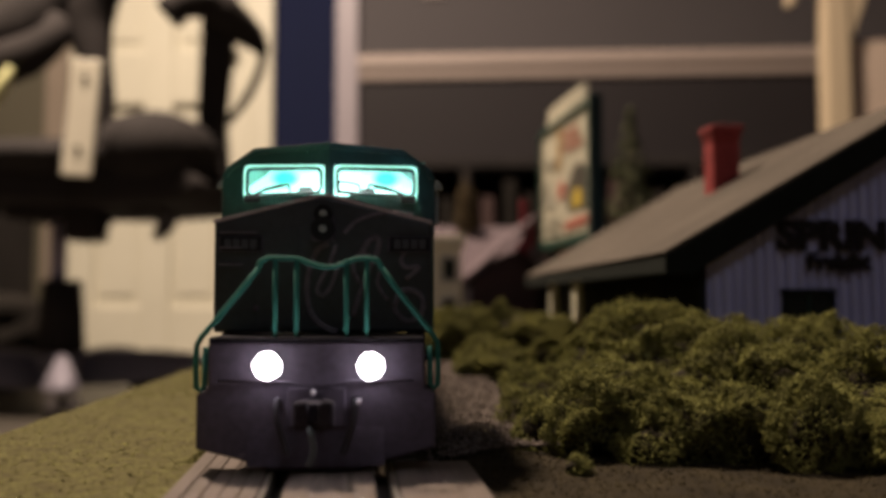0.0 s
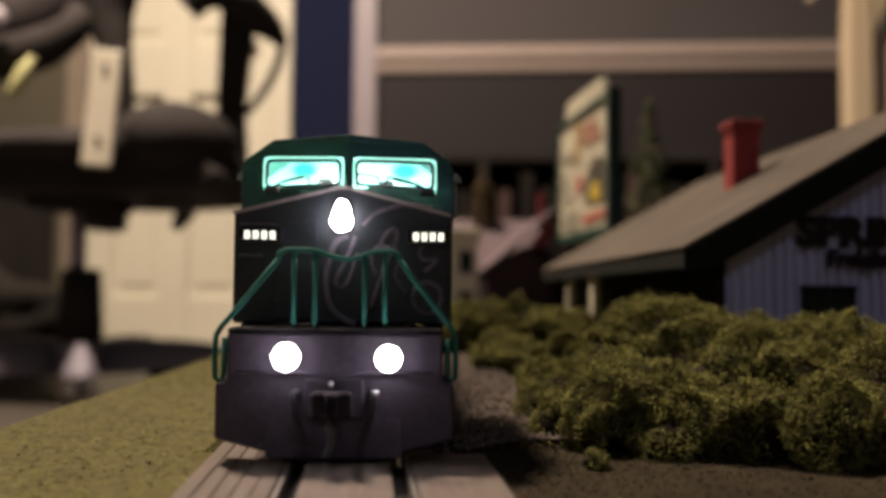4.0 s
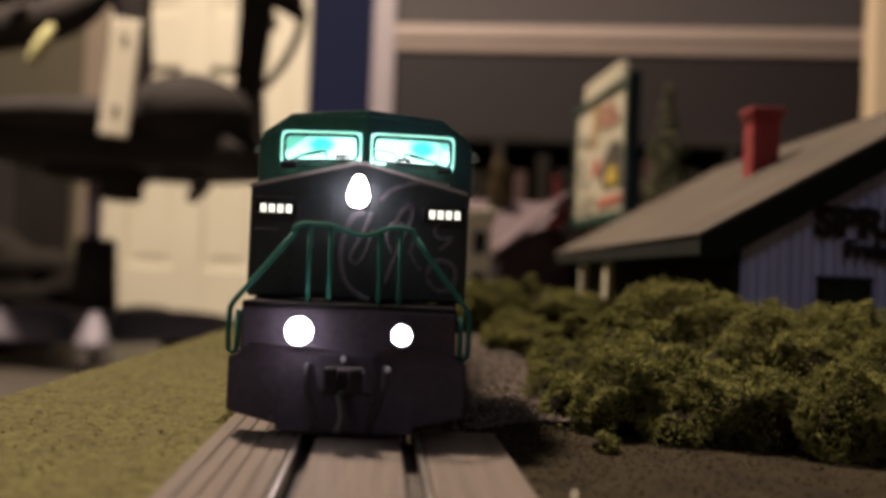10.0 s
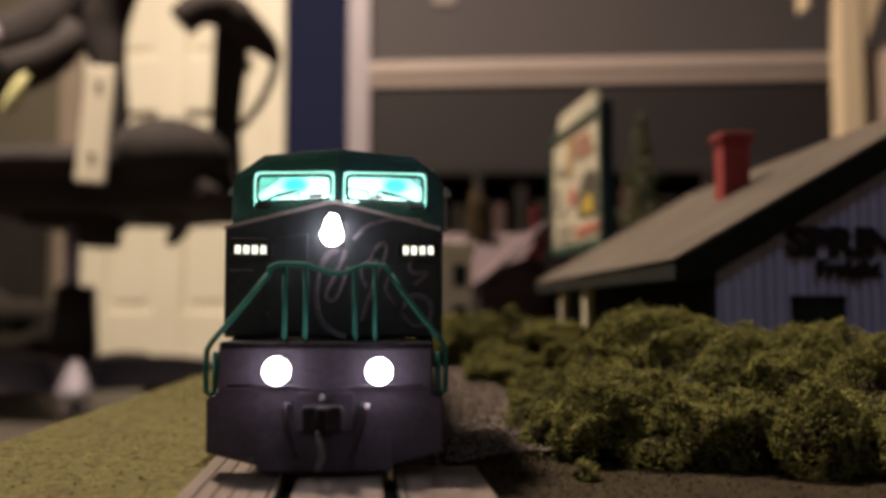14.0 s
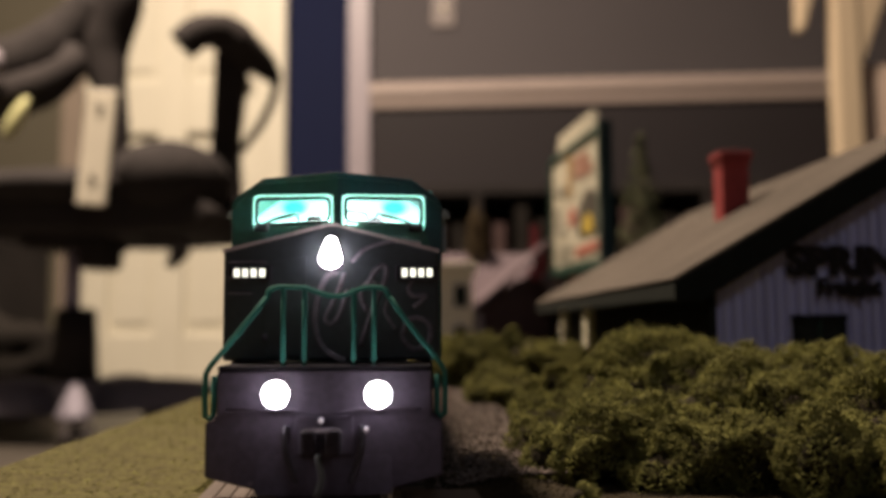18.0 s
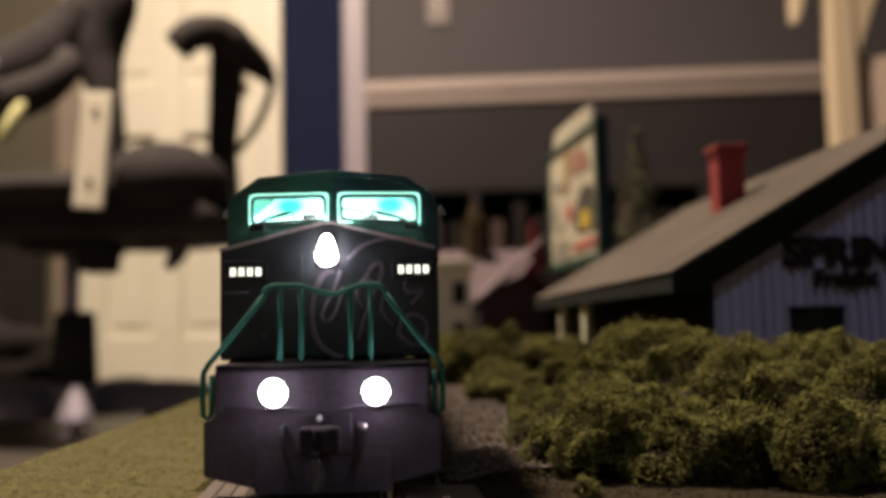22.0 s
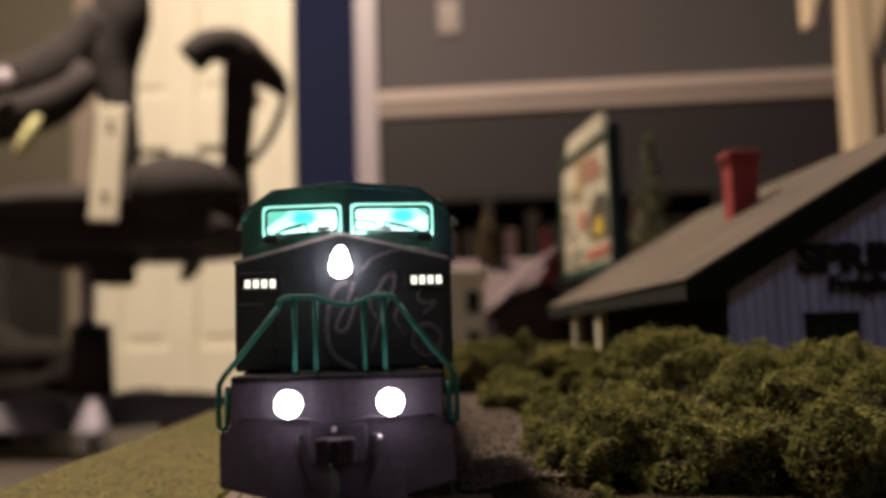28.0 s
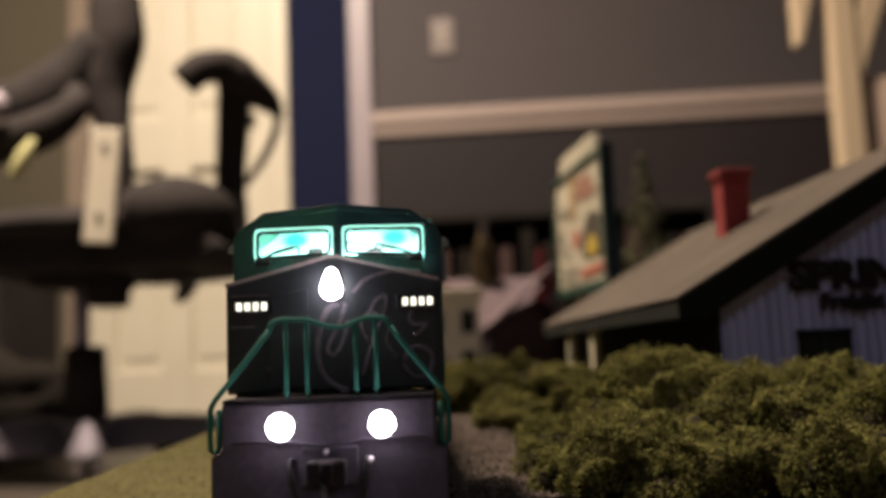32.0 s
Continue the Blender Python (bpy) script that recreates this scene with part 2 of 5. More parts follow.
def clumps(name, centres, radii, mat, jitter=0.35, seed=1, flat=1.0):
    """One mesh of many small crumbs: uneven lumps of ground foam, at centres (n x 3)."""
    global ICO_V, ICO_F
    if ICO_V is None:
        bm = bmesh.new()
        bmesh.ops.create_icosphere(bm, subdivisions=1, radius=1)
        bm.verts.ensure_lookup_table()
        ICO_V = np.array([v.co[:] for v in bm.verts])
        ICO_F = np.array([[v.index for v in f.verts] for f in bm.faces])
        bm.free()
    g = np.random.RandomState(seed)
    n, k = len(centres), len(ICO_V)
    shape = ICO_V[None] * (1 + jitter * (g.rand(n, k, 1) - 0.5) * 2) * (0.7 + 0.6 * g.rand(n, 1, 3)) * np.array([1, 1, flat])
    verts = (np.asarray(centres)[:, None, :] + shape * np.asarray(radii)[:, None, None]).reshape(-1, 3)
    faces = (ICO_F[None] + (np.arange(n) * k)[:, None, None]).reshape(-1, 3)
    return fast_mesh(name, verts, faces, mat)


# ---- materials ----
M = {}
# black lifted towards purple: the lamps' glare haze is mixed into the paint
M["black_paint"] = material("black_paint_lifted_by_haze", (0.07, 0.058, 0.079), 0.55, var=0.3, fine=900, coarse=90, bump=0.05)
# darker copy of the black, keeps the lamplit deck top dim
M["deck_black"] = material("dull_black_deck_dimmed", (0.02, 0.018, 0.022), 0.95, var=0.3, fine=900, coarse=90, bump=0.2)
M["dark_nose"] = material("dark_nose_paint", (0.034, 0.041, 0.046), 0.42, var=0.25, fine=900, coarse=70, bump=0.04)
M["green"] = material("green_cab_paint", (0.02, 0.092, 0.073), 0.42, var=0.2, fine=900, coarse=80, bump=0.05)
M["teal_roof"] = material("blue_green_cab_paint", (0.012, 0.06, 0.072), 0.42, var=0.2, fine=900, coarse=80, bump=0.05)
M["rail_green"] = material("green_handrail_plastic", (0.03, 0.17, 0.135), 0.8, var=0.15, fine=1500, coarse=200, bump=0.05)
M["cab_inside"] = material("mint_cab_interior", (0.38, 0.82, 0.72), 0.6, var=0.12, fine=500, coarse=60, bump=0.05)
M["gasket"] = material("black_rubber", (0.012, 0.013, 0.014), 0.8, var=0.2, fine=1500, bump=0.05)
# rim is no lamp: emission added so the plastic looks lit by the cab
M["clear_rim"] = material("glowing_clear_plastic", (0.3, 0.8, 0.7), 0.2, var=0.1, glow=(0.42, 1.0, 0.8), strength=1.15, bump=0)
M["teal_spot"] = material("teal_wall_patch", (0.01, 0.42, 0.40), 0.6, var=0.15, fine=500, coarse=60, bump=0.02)
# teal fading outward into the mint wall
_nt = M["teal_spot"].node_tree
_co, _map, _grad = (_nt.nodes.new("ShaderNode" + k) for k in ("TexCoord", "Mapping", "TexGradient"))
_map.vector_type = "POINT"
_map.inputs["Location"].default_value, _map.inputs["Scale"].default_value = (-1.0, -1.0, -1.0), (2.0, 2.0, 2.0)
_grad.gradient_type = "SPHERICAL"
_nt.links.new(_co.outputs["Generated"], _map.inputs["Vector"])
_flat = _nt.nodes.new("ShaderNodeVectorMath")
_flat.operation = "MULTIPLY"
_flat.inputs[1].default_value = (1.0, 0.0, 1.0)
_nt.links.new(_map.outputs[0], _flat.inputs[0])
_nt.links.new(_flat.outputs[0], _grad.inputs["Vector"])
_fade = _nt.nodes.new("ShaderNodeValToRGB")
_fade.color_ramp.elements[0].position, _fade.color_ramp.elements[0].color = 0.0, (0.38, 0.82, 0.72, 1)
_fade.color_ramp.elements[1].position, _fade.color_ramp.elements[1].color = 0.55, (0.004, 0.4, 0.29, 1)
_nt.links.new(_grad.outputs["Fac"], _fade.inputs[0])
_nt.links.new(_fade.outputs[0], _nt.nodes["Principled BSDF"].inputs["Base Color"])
M["led"] = material("white_led", (1, 1, 1), 0.3, var=0.0, glow=(0.93, 1.0, 0.98), strength=260, bump=0)
M["headlight"] = material("lit_headlight", (1, 1, 1), 0.3, var=0.0, glow=(1.0, 0.92, 1.0), strength=30, bump=0)
M["numbers_lit"] = material("lit_numerals", (1, 1, 0.9), 0.3, var=0.0, glow=(1.0, 0.97, 0.86), strength=0.95, bump=0)
M["numbers_dark"] = material("unlit_numerals", (0.06, 0.06, 0.065), 0.5, var=0.1, fine=2000, bump=0)
M["lens"] = material("unlit_lens", (0.16, 0.16, 0.17), 0.12, var=0.2, fine=2500, coarse=700, bump=0)
M["script"] = material("faded_silver_ink", (0.15, 0.13, 0.15), 0.8, var=0.4, fine=1500, coarse=300, bump=0)
M["steel"] = material("blackened_steel", (0.035, 0.03, 0.038), 0.9, metal=0.2, var=0.4, fine=1500, coarse=200, bump=0.1)
M["bright_metal"] = material("bright_metal", (0.62, 0.6, 0.58), 0.25, metal=1.0, var=0.15, fine=900, coarse=90, bump=0.03)
M["mirror_metal"] = material("dull_silver_plastic", (0.32, 0.36, 0.35), 0.35, var=0.15, fine=900, bump=0.03)
M["hose"] = material("grey_green_rubber", (0.05, 0.046, 0.052), 0.8, var=0.3, fine=1500, bump=0.08)
# pale colour that paints the bright glints on the air hoses
M["glint"] = material("pale_hose_glint", (0.62, 0.57, 0.58), 0.5, var=0.1, fine=1500, bump=0.03)
M["pale_hose"] = material("pale_grey_green_rubber", (0.08, 0.083, 0.076), 0.8, var=0.2, fine=1500, bump=0.08)
M["turf"] = material("yellow_green_turf", (0.088, 0.066, 0.03), 0.95, var=0.4, fine=900, coarse=380, bump=0.8, tint=(0.098, 0.09, 0.032))
M["turf_bits"] = material("turf_crumbs", (0.08, 0.058, 0.028), 0.95, var=0.55, fine=900, coarse=420, bump=0.1, spread=0.4, island=True, tint=(0.122, 0.114, 0.034))
M["earth"] = material("brown_earth", (0.015, 0.011, 0.007), 0.95, var=0.4, fine=1300, coarse=140, bump=0.9, tint=(0.027, 0.02, 0.01))
M["earth_bits"] = material("earth_crumbs", (0.035, 0.027, 0.012), 0.95, var=0.4, fine=700, coarse=60, bump=0.3, spread=0.65, island=True)
M["ballast"] = material("brown_grey_ballast", (0.17, 0.137, 0.117), 0.9, var=0.25, fine=900, coarse=150, bump=0.4, spread=0.25, island=True)
M["foliage"] = material("olive_foam_foliage", (0.062, 0.056, 0.022), 0.95, var=0.45, fine=700, coarse=230, bump=0.3, tint=(0.205, 0.2, 0.06), spread=0.2, island=True)
# bush core painted dark to deepen the shade in the creases
M["foliage_core"] = material("shade_dark_core", (0.022, 0.017, 0.009), 0.95, var=0.4, fine=700, coarse=90, bump=0.5)
M["foliage_far"] = material("green_foam_foliage", (0.1, 0.098, 0.036), 0.95, var=0.35, fine=800, coarse=70, bump=0.4, tint=(0.15, 0.14, 0.036), spread=0.4, island=True)
M["conifer"] = material("dark_conifer_green", (0.12, 0.125, 0.07), 0.95, var=0.4, fine=800, coarse=90, bump=0.4, spread=0.45, island=True)
M["dry_tree"] = material("dry_brown_foliage", (0.12, 0.09, 0.05), 0.95, var=0.4, fine=800, coarse=90, bump=0.4, spread=0.4, island=True)
M["bark"] = material("dark_bark", (0.05, 0.035, 0.022), 0.9, var=0.4, fine=900, coarse=150, bump=0.6)
M["plank"] = grain_material("weathered_grey_plank", (0.108, 0.083, 0.068), "y", scale=700, spread=0.06, var=0.2)
M["tie"] = grain_material("dark_wooden_tie", (0.05, 0.04, 0.032), "x", scale=1100)
M["rail"] = material("nickel_rail", (0.32, 0.29, 0.26), 0.35, metal=0.9, var=0.25, fine=1500, coarse=120, bump=0.05)
M["siding"] = grain_material("blue_grey_siding", (0.58, 0.59, 0.86), "z", rough=0.8, var=0.18, scale=700, spread=0.1, bump=0.25)
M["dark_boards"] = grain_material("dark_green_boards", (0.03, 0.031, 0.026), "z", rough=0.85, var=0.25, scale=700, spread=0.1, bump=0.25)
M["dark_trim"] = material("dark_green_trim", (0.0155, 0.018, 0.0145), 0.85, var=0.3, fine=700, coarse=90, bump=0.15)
M["shingle"] = material("grey_brown_roofing", (0.093, 0.077, 0.062), 0.95, var=0.32, fine=1300, coarse=28, bump=0.6, spread=0.03)
M["chimney_red"] = material("red_chimney_paint", (0.28, 0.04, 0.04), 0.65, var=0.25, fine=800, coarse=150, bump=0.2)
M["window_dark"] = material("dark_window_glass", (0.012, 0.02, 0.016), 0.15, var=0.3, fine=400, bump=0)
M["cream"] = material("cream_paint", (0.84, 0.79, 0.6), 0.7, var=0.12, fine=700, coarse=90, bump=0.1)
M["sign_ink"] = material("black_sign_paint", (0.016, 0.012, 0.01), 0.6, var=0.3, fine=900, bump=0.05)
M["poster"] = material("cream_poster_paper", (0.5, 0.46, 0.35), 0.7, var=0.18, fine=500, coarse=40, bump=0.03)
M["poster_red"] = material("red_poster_ink", (0.42, 0.13, 0.09), 0.7, var=0.25, fine=400, coarse=60, bump=0)
M["poster_grey"] = material("grey_poster_ink", (0.3, 0.28, 0.22), 0.7, var=0.3, fine=400, coarse=60, bump=0)
M["poster_tan"] = material("tan_poster_ink", (0.38, 0.24, 0.1), 0.7, var=0.35, fine=400, coarse=60, bump=0)
M["poster_dark"] = material("dark_poster_ink", (0.07, 0.06, 0.045), 0.7, var=0.3, fine=400, coarse=60, bump=0)
M["poster_yellow"] = material("yellow_poster_ink", (0.5, 0.36, 0.05), 0.7, var=0.25, fine=400, coarse=60, bump=0)
M["pink_roof"] = material("pale_pink_grey_roof", (0.135, 0.102, 0.112), 0.85, var=0.12, fine=700, coarse=60, bump=0.2)
M["brown_wall"] = material("dark_brown_wall", (0.05, 0.028, 0.026), 0.8, var=0.3, fine=600, coarse=60, bump=0.2)
M["red_wall"] = material("dark_red_paint", (0.2, 0.03, 0.04), 0.7, var=0.3, fine=600, coarse=60, bump=0.1)
M["door_white"] = material("white_door_paint", (0.57, 0.535, 0.43), 0.45, var=0.05, fine=60, coarse=4, bump=0.05, bump_scale=0.002)
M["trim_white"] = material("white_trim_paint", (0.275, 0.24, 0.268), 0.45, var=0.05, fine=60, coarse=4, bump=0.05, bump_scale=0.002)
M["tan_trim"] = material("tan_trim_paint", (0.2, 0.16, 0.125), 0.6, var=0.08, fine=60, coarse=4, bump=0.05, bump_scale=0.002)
M["rail_white"] = material("cream_rail_paint", (0.34, 0.275, 0.245), 0.45, var=0.05, fine=60, coarse=4, bump=0.05, bump_scale=0.002)
M["sage_edge"] = material("sage_frame_edge", (0.16, 0.2, 0.15), 0.7, var=0.2, fine=500, coarse=60, bump=0.05)
M["nose_line"] = material("pale_rose_nose_edge", (0.42, 0.35, 0.34), 0.5, var=0.2, fine=900, bump=0.03)
M["wall_grey"] = material("grey_wall_paint", (0.065, 0.057, 0.06), 0.75, var=0.06, fine=90, coarse=3, bump=0.15, bump_scale=0.002)
M["wall_dark"] = material("dark_wall_paint", (0.018, 0.014, 0.0155), 0.7, var=0.12, fine=90, coarse=3, bump=0.15, bump_scale=0.002)
M["wall_olive"] = material("olive_wall_paint", (0.075, 0.066, 0.045), 0.75, var=0.08, fine=90, coarse=3, bump=0.15, bump_scale=0.002)
M["wall_blue"] = material("navy_wall_paint", (0.0075, 0.0105, 0.034), 0.85, var=0.1, fine=90, coarse=3, bump=0.1, bump_scale=0.002)
M["ceiling"] = material("white_ceiling_paint", (0.72, 0.7, 0.66), 0.85, var=0.05, fine=90, coarse=3, bump=0.2, bump_scale=0.002)
M["floor"] = grain_material("grey_brown_floor_boards", (0.055, 0.047, 0.038), "y", rough=0.4, var=0.25, scale=60, spread=0.12, bump=0.1)
M["chair_black"] = material("black_chair_plastic", (0.034, 0.029, 0.028), 0.85, var=0.25, fine=300, coarse=20, bump=0.2, bump_scale=0.001)
M["chair_fabric"] = material("black_chair_fabric", (0.03, 0.026, 0.025), 0.95, var=0.3, fine=900, coarse=30, bump=0.5, bump_scale=0.001)
M["cream_metal"] = material("pale_metal_plate", (0.72, 0.66, 0.53), 0.4, metal=0.0, var=0.06, fine=200, coarse=15, bump=0.03)
M["chrome"] = material("chrome", (0.21, 0.19, 0.225), 0.55, metal=0.1, var=0.06, fine=100, coarse=10, bump=0.02)
M["column_grey"] = material("dull_lavender_steel", (0.42, 0.38, 0.5), 0.6, metal=0.0, var=0.1, fine=150, coarse=12, bump=0.02)
M["pale_wood"] = grain_material("pale_painted_wood", (0.6, 0.48, 0.33), "z", rough=0.55, var=0.1, scale=60, spread=0.05, bump=0.08)
M["pale_panel"] = material("pink_beige_panel", (0.6, 0.47, 0.38), 0.6, var=0.08, fine=60, coarse=5, bump=0.05)
M["cabinet_black"] = material("black_cabinet", (0.022, 0.019, 0.0185), 0.85, var=0.3, fine=120, coarse=10, bump=0.08)
M["cloth_dark"] = material("dark_cloth", (0.016, 0.0135, 0.0115), 0.95, var=0.4, fine=300, coarse=12, bump=0.3)
M["switch"] = material("ivory_switch_plastic", (0.15, 0.12, 0.11), 0.4, var=0.05, fine=90, bump=0.02)
M["fascia"] = material("layout_edge_board", (0.12, 0.09, 0.06), 0.8, var=0.3, fine=150, coarse=15, bump=0.2)
M["green_post"] = material("dark_green_post", (0.015, 0.05, 0.035), 0.6, var=0.3, fine=700, bump=0.1)
M["teal_post"] = material("dark_teal_post", (0.012, 0.034, 0.034), 0.6, var=0.3, fine=700, bump=0.1)
M["poster_pink"] = material("faded_red_poster_ink", (0.42, 0.22, 0.16), 0.7, var=0.35, fine=400, coarse=160, bump=0)
M["toy_yellow"] = material("yellow_green_plastic", (0.62, 0.6, 0.3), 0.5, var=0.1, fine=100, bump=0.03)

# ---- the room ----
ROOM = pose(0, 2.68, 0, 0, 0, -3.4)      # far wall's face at local y = 0; local x to the right
TOP = 2.4


def room_box(name, x0, x1, y0, y1, z0, z1, mat, label, kind="structure", bevel=0.0, category=""):
    return solid(name, box(x0, x1, y0, y1, z0, z1, bevel), mat, label, category, at=ROOM, kind=kind)


DOOR_L, DOOR_R, EDGE = -1.165, -0.585, -0.325    # doorway in the far wall; the grey wall begins at EDGE
room_box("wall_north", EDGE, 2.6, 0, 0.12, 0.90, TOP, M["wall_grey"], "grey painted wall above a white chair rail")
room_box("wall_north_lower", EDGE, 2.6, -0.002, 0.12, 0, 0.90, M["wall_dark"], "dark painted lower wall below the chair rail")
room_box("wall_north_left", -2.2, DOOR_L, 0, 0.12, 0, TOP, M["wall_olive"], "olive grey painted wall beside the door")
room_box("wall_north_header", DOOR_L, DOOR_R, 0, 0.12, 2.06, TOP, M["wall_grey"], "grey painted wall above the doorway")
room_box("wall_north_navy", DOOR_R, EDGE, 0, 0.12, 0, TOP, M["wall_blue"], "narrow navy blue wall beside the door")
room_box("wall_beyond", DOOR_L, DOOR_R, 0.085, 0.119, 0, 2.06, M["wall_olive"], "dark wall behind the closed door")
room_box("wall_east", 2.6, 2.72, -4.9, 0.12, 0, TOP, M["wall_grey"], "grey painted side wall")
room_box("wall_west", -2.32, -2.2, -4.9, 0.12, 0, TOP, M["wall_olive"], "olive grey painted side wall")
room_box("wall_south", -2.32, 2.72, -5.02, -4.9, 0, TOP, M["wall_grey"], "grey painted wall behind")
room_box("ceiling", -2.32, 2.72, -5.02, 0.85, TOP, TOP + 0.1, M["ceiling"], "white painted ceiling")
floor = room_box("floor", -2.32, 2.72, -5.02, 0.85, -0.1, -0.001, M["floor"], "grey brown wooden floor")

rail = thing("trim_chair_rail", ROOM, "white painted chair rail moulding along the grey wall", "", kind="structure")
part("rail_board", prism([(0, 0.862), (-0.014, 0.866), (-0.018, 0.89), (-0.03, 0.905), (-0.03, 0.925), (-0.02, 0.94), (0, 0.944)], -0.262, 2.6, "x"), M["rail_white"], rail)
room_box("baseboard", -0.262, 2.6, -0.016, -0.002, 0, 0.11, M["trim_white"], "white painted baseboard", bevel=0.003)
# unseen body invented to carry the cool fill light
fill_lamp = thing("ceiling_lamp", pose(0.5, -1.5, TOP), "unseen ceiling lamp body added for the cool fill", "lamp")
part("base", cyl(0.26, -0.05, 0.0, "z", seg=32, bevel=0.006), M["trim_white"], fill_lamp)
part("rim", tube([(0.27 * math.cos(a), 0.27 * math.sin(a), -0.06) for a in [2 * math.pi * i / 32 for i in range(32)]], 0.01, closed=True), M["bright_metal"], fill_lamp)
casing = thing("trim_door_casing", ROOM, "white painted door casing around the doorway", "", kind="structure")
part("side_casing", prism([(DOOR_R - 0.004, -0.022), (DOOR_R + 0.062, -0.022), (DOOR_R + 0.064, 0.0), (DOOR_R - 0.004, 0.0)], 0, 2.06, "z", 0.003), M["door_white"], casing)
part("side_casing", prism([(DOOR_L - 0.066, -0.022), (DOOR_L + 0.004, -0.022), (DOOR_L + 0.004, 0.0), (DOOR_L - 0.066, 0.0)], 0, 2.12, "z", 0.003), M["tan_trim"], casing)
part("head_casing", box(DOOR_L - 0.066, DOOR_R + 0.062, -0.024, 0.0, 2.06, 2.13, 0.003), M["door_white"], casing)
part("jamb", box(DOOR_R - 0.004, DOOR_R - 0.001, 0.0, 0.084, 0, 2.06), M["door_white"], casing)

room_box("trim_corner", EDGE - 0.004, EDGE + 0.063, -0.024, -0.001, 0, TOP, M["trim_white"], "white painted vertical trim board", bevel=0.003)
# the door leaf stands closed
door = thing("door_1", ROOM @ pose(DOOR_L + 0.006, 0.0, 0), "white painted six panel door standing closed", "", kind="structure")
LEAF = 0.568
rails_z = [0.0, 0.185, 0.80, 0.97, 1.60, 1.70, 1.93, 2.03]
stiles = [0.0, 0.085, 0.235, 0.325, 0.475, LEAF]
part("door_leaf", box(0, LEAF, 0.008, 0.03, 0.008, 2.03), M["door_white"], door)
for a, b in ((0, 1), (2, 3), (4, 5)):
    part("stile", box(stiles[a], stiles[b], -0.013, 0.0085, 0.008, 2.03, 0.004), M["door_white"], door)
for a, b in ((0, 1), (2, 3), (4, 5), (6, 7)):
    for c, d in ((1, 2), (3, 4)):
        part("door_rail", box(stiles[c] - 0.001, stiles[d] + 0.001, -0.0125, 0.0085, max(0.008, rails_z[a]), rails_z[b], 0.006), M["door_white"], door)
for a, b in ((1, 2), (3, 4), (5, 6)):
    for c, d in ((1, 2), (3, 4)):
        bm = box(stiles[c] + 0.022, stiles[d] - 0.022, 0.001, 0.0085, rails_z[a] + 0.03, rails_z[b] - 0.03, 0.004)
        part("door_panel", bm, M["door_white"], door)
knob = part("door_handle", merge(cyl(0.012, -0.05, -0.007, "y", (LEAF - 0.06, 0.98)), blob(0.026, 0.02, 0.026, (LEAF - 0.06, -0.062, 0.98))), M["bright_metal"], door, "round metal door knob")

switch = thing("light_switch", ROOM @ pose(-0.038, -0.001, 1.172), "ivory light switch plate on the grey wall", "light switch")
part("plate", box(-0.036, 0.036, -0.007, 0.0, -0.058, 0.058, 0.003), M["switch"], switch)
part("toggle", prism([(-0.006, -0.012), (-0.018, 0.006), (-0.012, 0.012), (-0.006, 0.012)], -0.007, 0.007, "x"), M["cream_metal"], switch)

fixture = thing("ceiling_lamp", pose(-0.72, 1.1, TOP), "flush ceiling lamp with a warm bulb ring", "lamp")
part("base", cyl(0.15, -0.05, 0.0, "z", seg=32, bevel=0.006), M["trim_white"], fixture)
part("rim", tube([(0.16 * math.cos(a), 0.16 * math.sin(a), -0.06) for a in [2 * math.pi * i / 32 for i in range(32)]], 0.01, closed=True), M["bright_metal"], fixture)

# dark low furniture against the far wall
cab = thing("low_cabinet", ROOM @ pose(-0.22, -0.42, 0), "low black open bookcase with dark things on it against the wall", "cabinet")
part("top", box(0, 1.45, 0, 0.4, 0.535, 0.56, 0.003), M["cabinet_black"], cab)
part("base", box(0, 1.45, 0.01, 0.4, 0.0, 0.06), M["cabinet_black"], cab)
part("back", box(0, 1.45, 0.38, 0.4, 0.06, 0.535), M["cabinet_black"], cab)
for i in range(6):
    part("upright", box(i * 0.286, i * 0.286 + 0.02, 0, 0.38, 0.06, 0.535), M["cabinet_black"], cab)
part("shelf", box(0.0, 1.45, 0.012, 0.38, 0.29, 0.308), M["cabinet_black"], cab)
for i in range(26):
    x = 0.03 + i * 0.054 + rnd.uniform(-0.004, 0.004)
    if any(abs(x - k * 0.286) < 0.03 for k in range(6)):
        continue
    h = rnd.uniform(0.15, 0.21)
    book = solid("book", box(-0.016, 0.016, 0, 0.2, 0, h, 0.002), M["cloth_dark" if i % 3 else "brown_wall"], "dark bound book standing on the black shelf", "book", at=ROOM @ pose(-0.22 + x, -0.4, 0.308), group="books on the low cabinet")

# white stand with a diagonal brace
stand = thing("wooden_stand", pose(0, 2.0, 0), "pale painted wooden stand with diagonal braces and a beige panel", "stand")
part("post", box(0.848, 0.902, -0.025, 0.025, 0, 1.5, 0.004), M["pale_wood"], stand)
part("brace", prism([(0.884, 0.70), (0.912, 0.79), (0.995, 1.02), (1.10, 1.32), (1.05, 1.32), (0.9, 0.9)], -0.02, 0.02, "y", 0.003), M["pale_wood"], stand)
part("brace", prism([(0.772, 0.865), (0.782, 0.862), (0.815, 0.98), (0.87, 1.20), (0.82, 1.20), (0.772, 0.98)], -0.02, 0.02, "y", 0.003), M["pale_wood"], stand)
part("post", box(1.35, 1.414, -0.03, 0.03, 0, 1.5, 0.004), M["pale_wood"], stand)
part("panel", box(0.898, 1.354, 0.0, 0.02, 0.30, 0.785, 0.003), M["pale_panel"], stand)
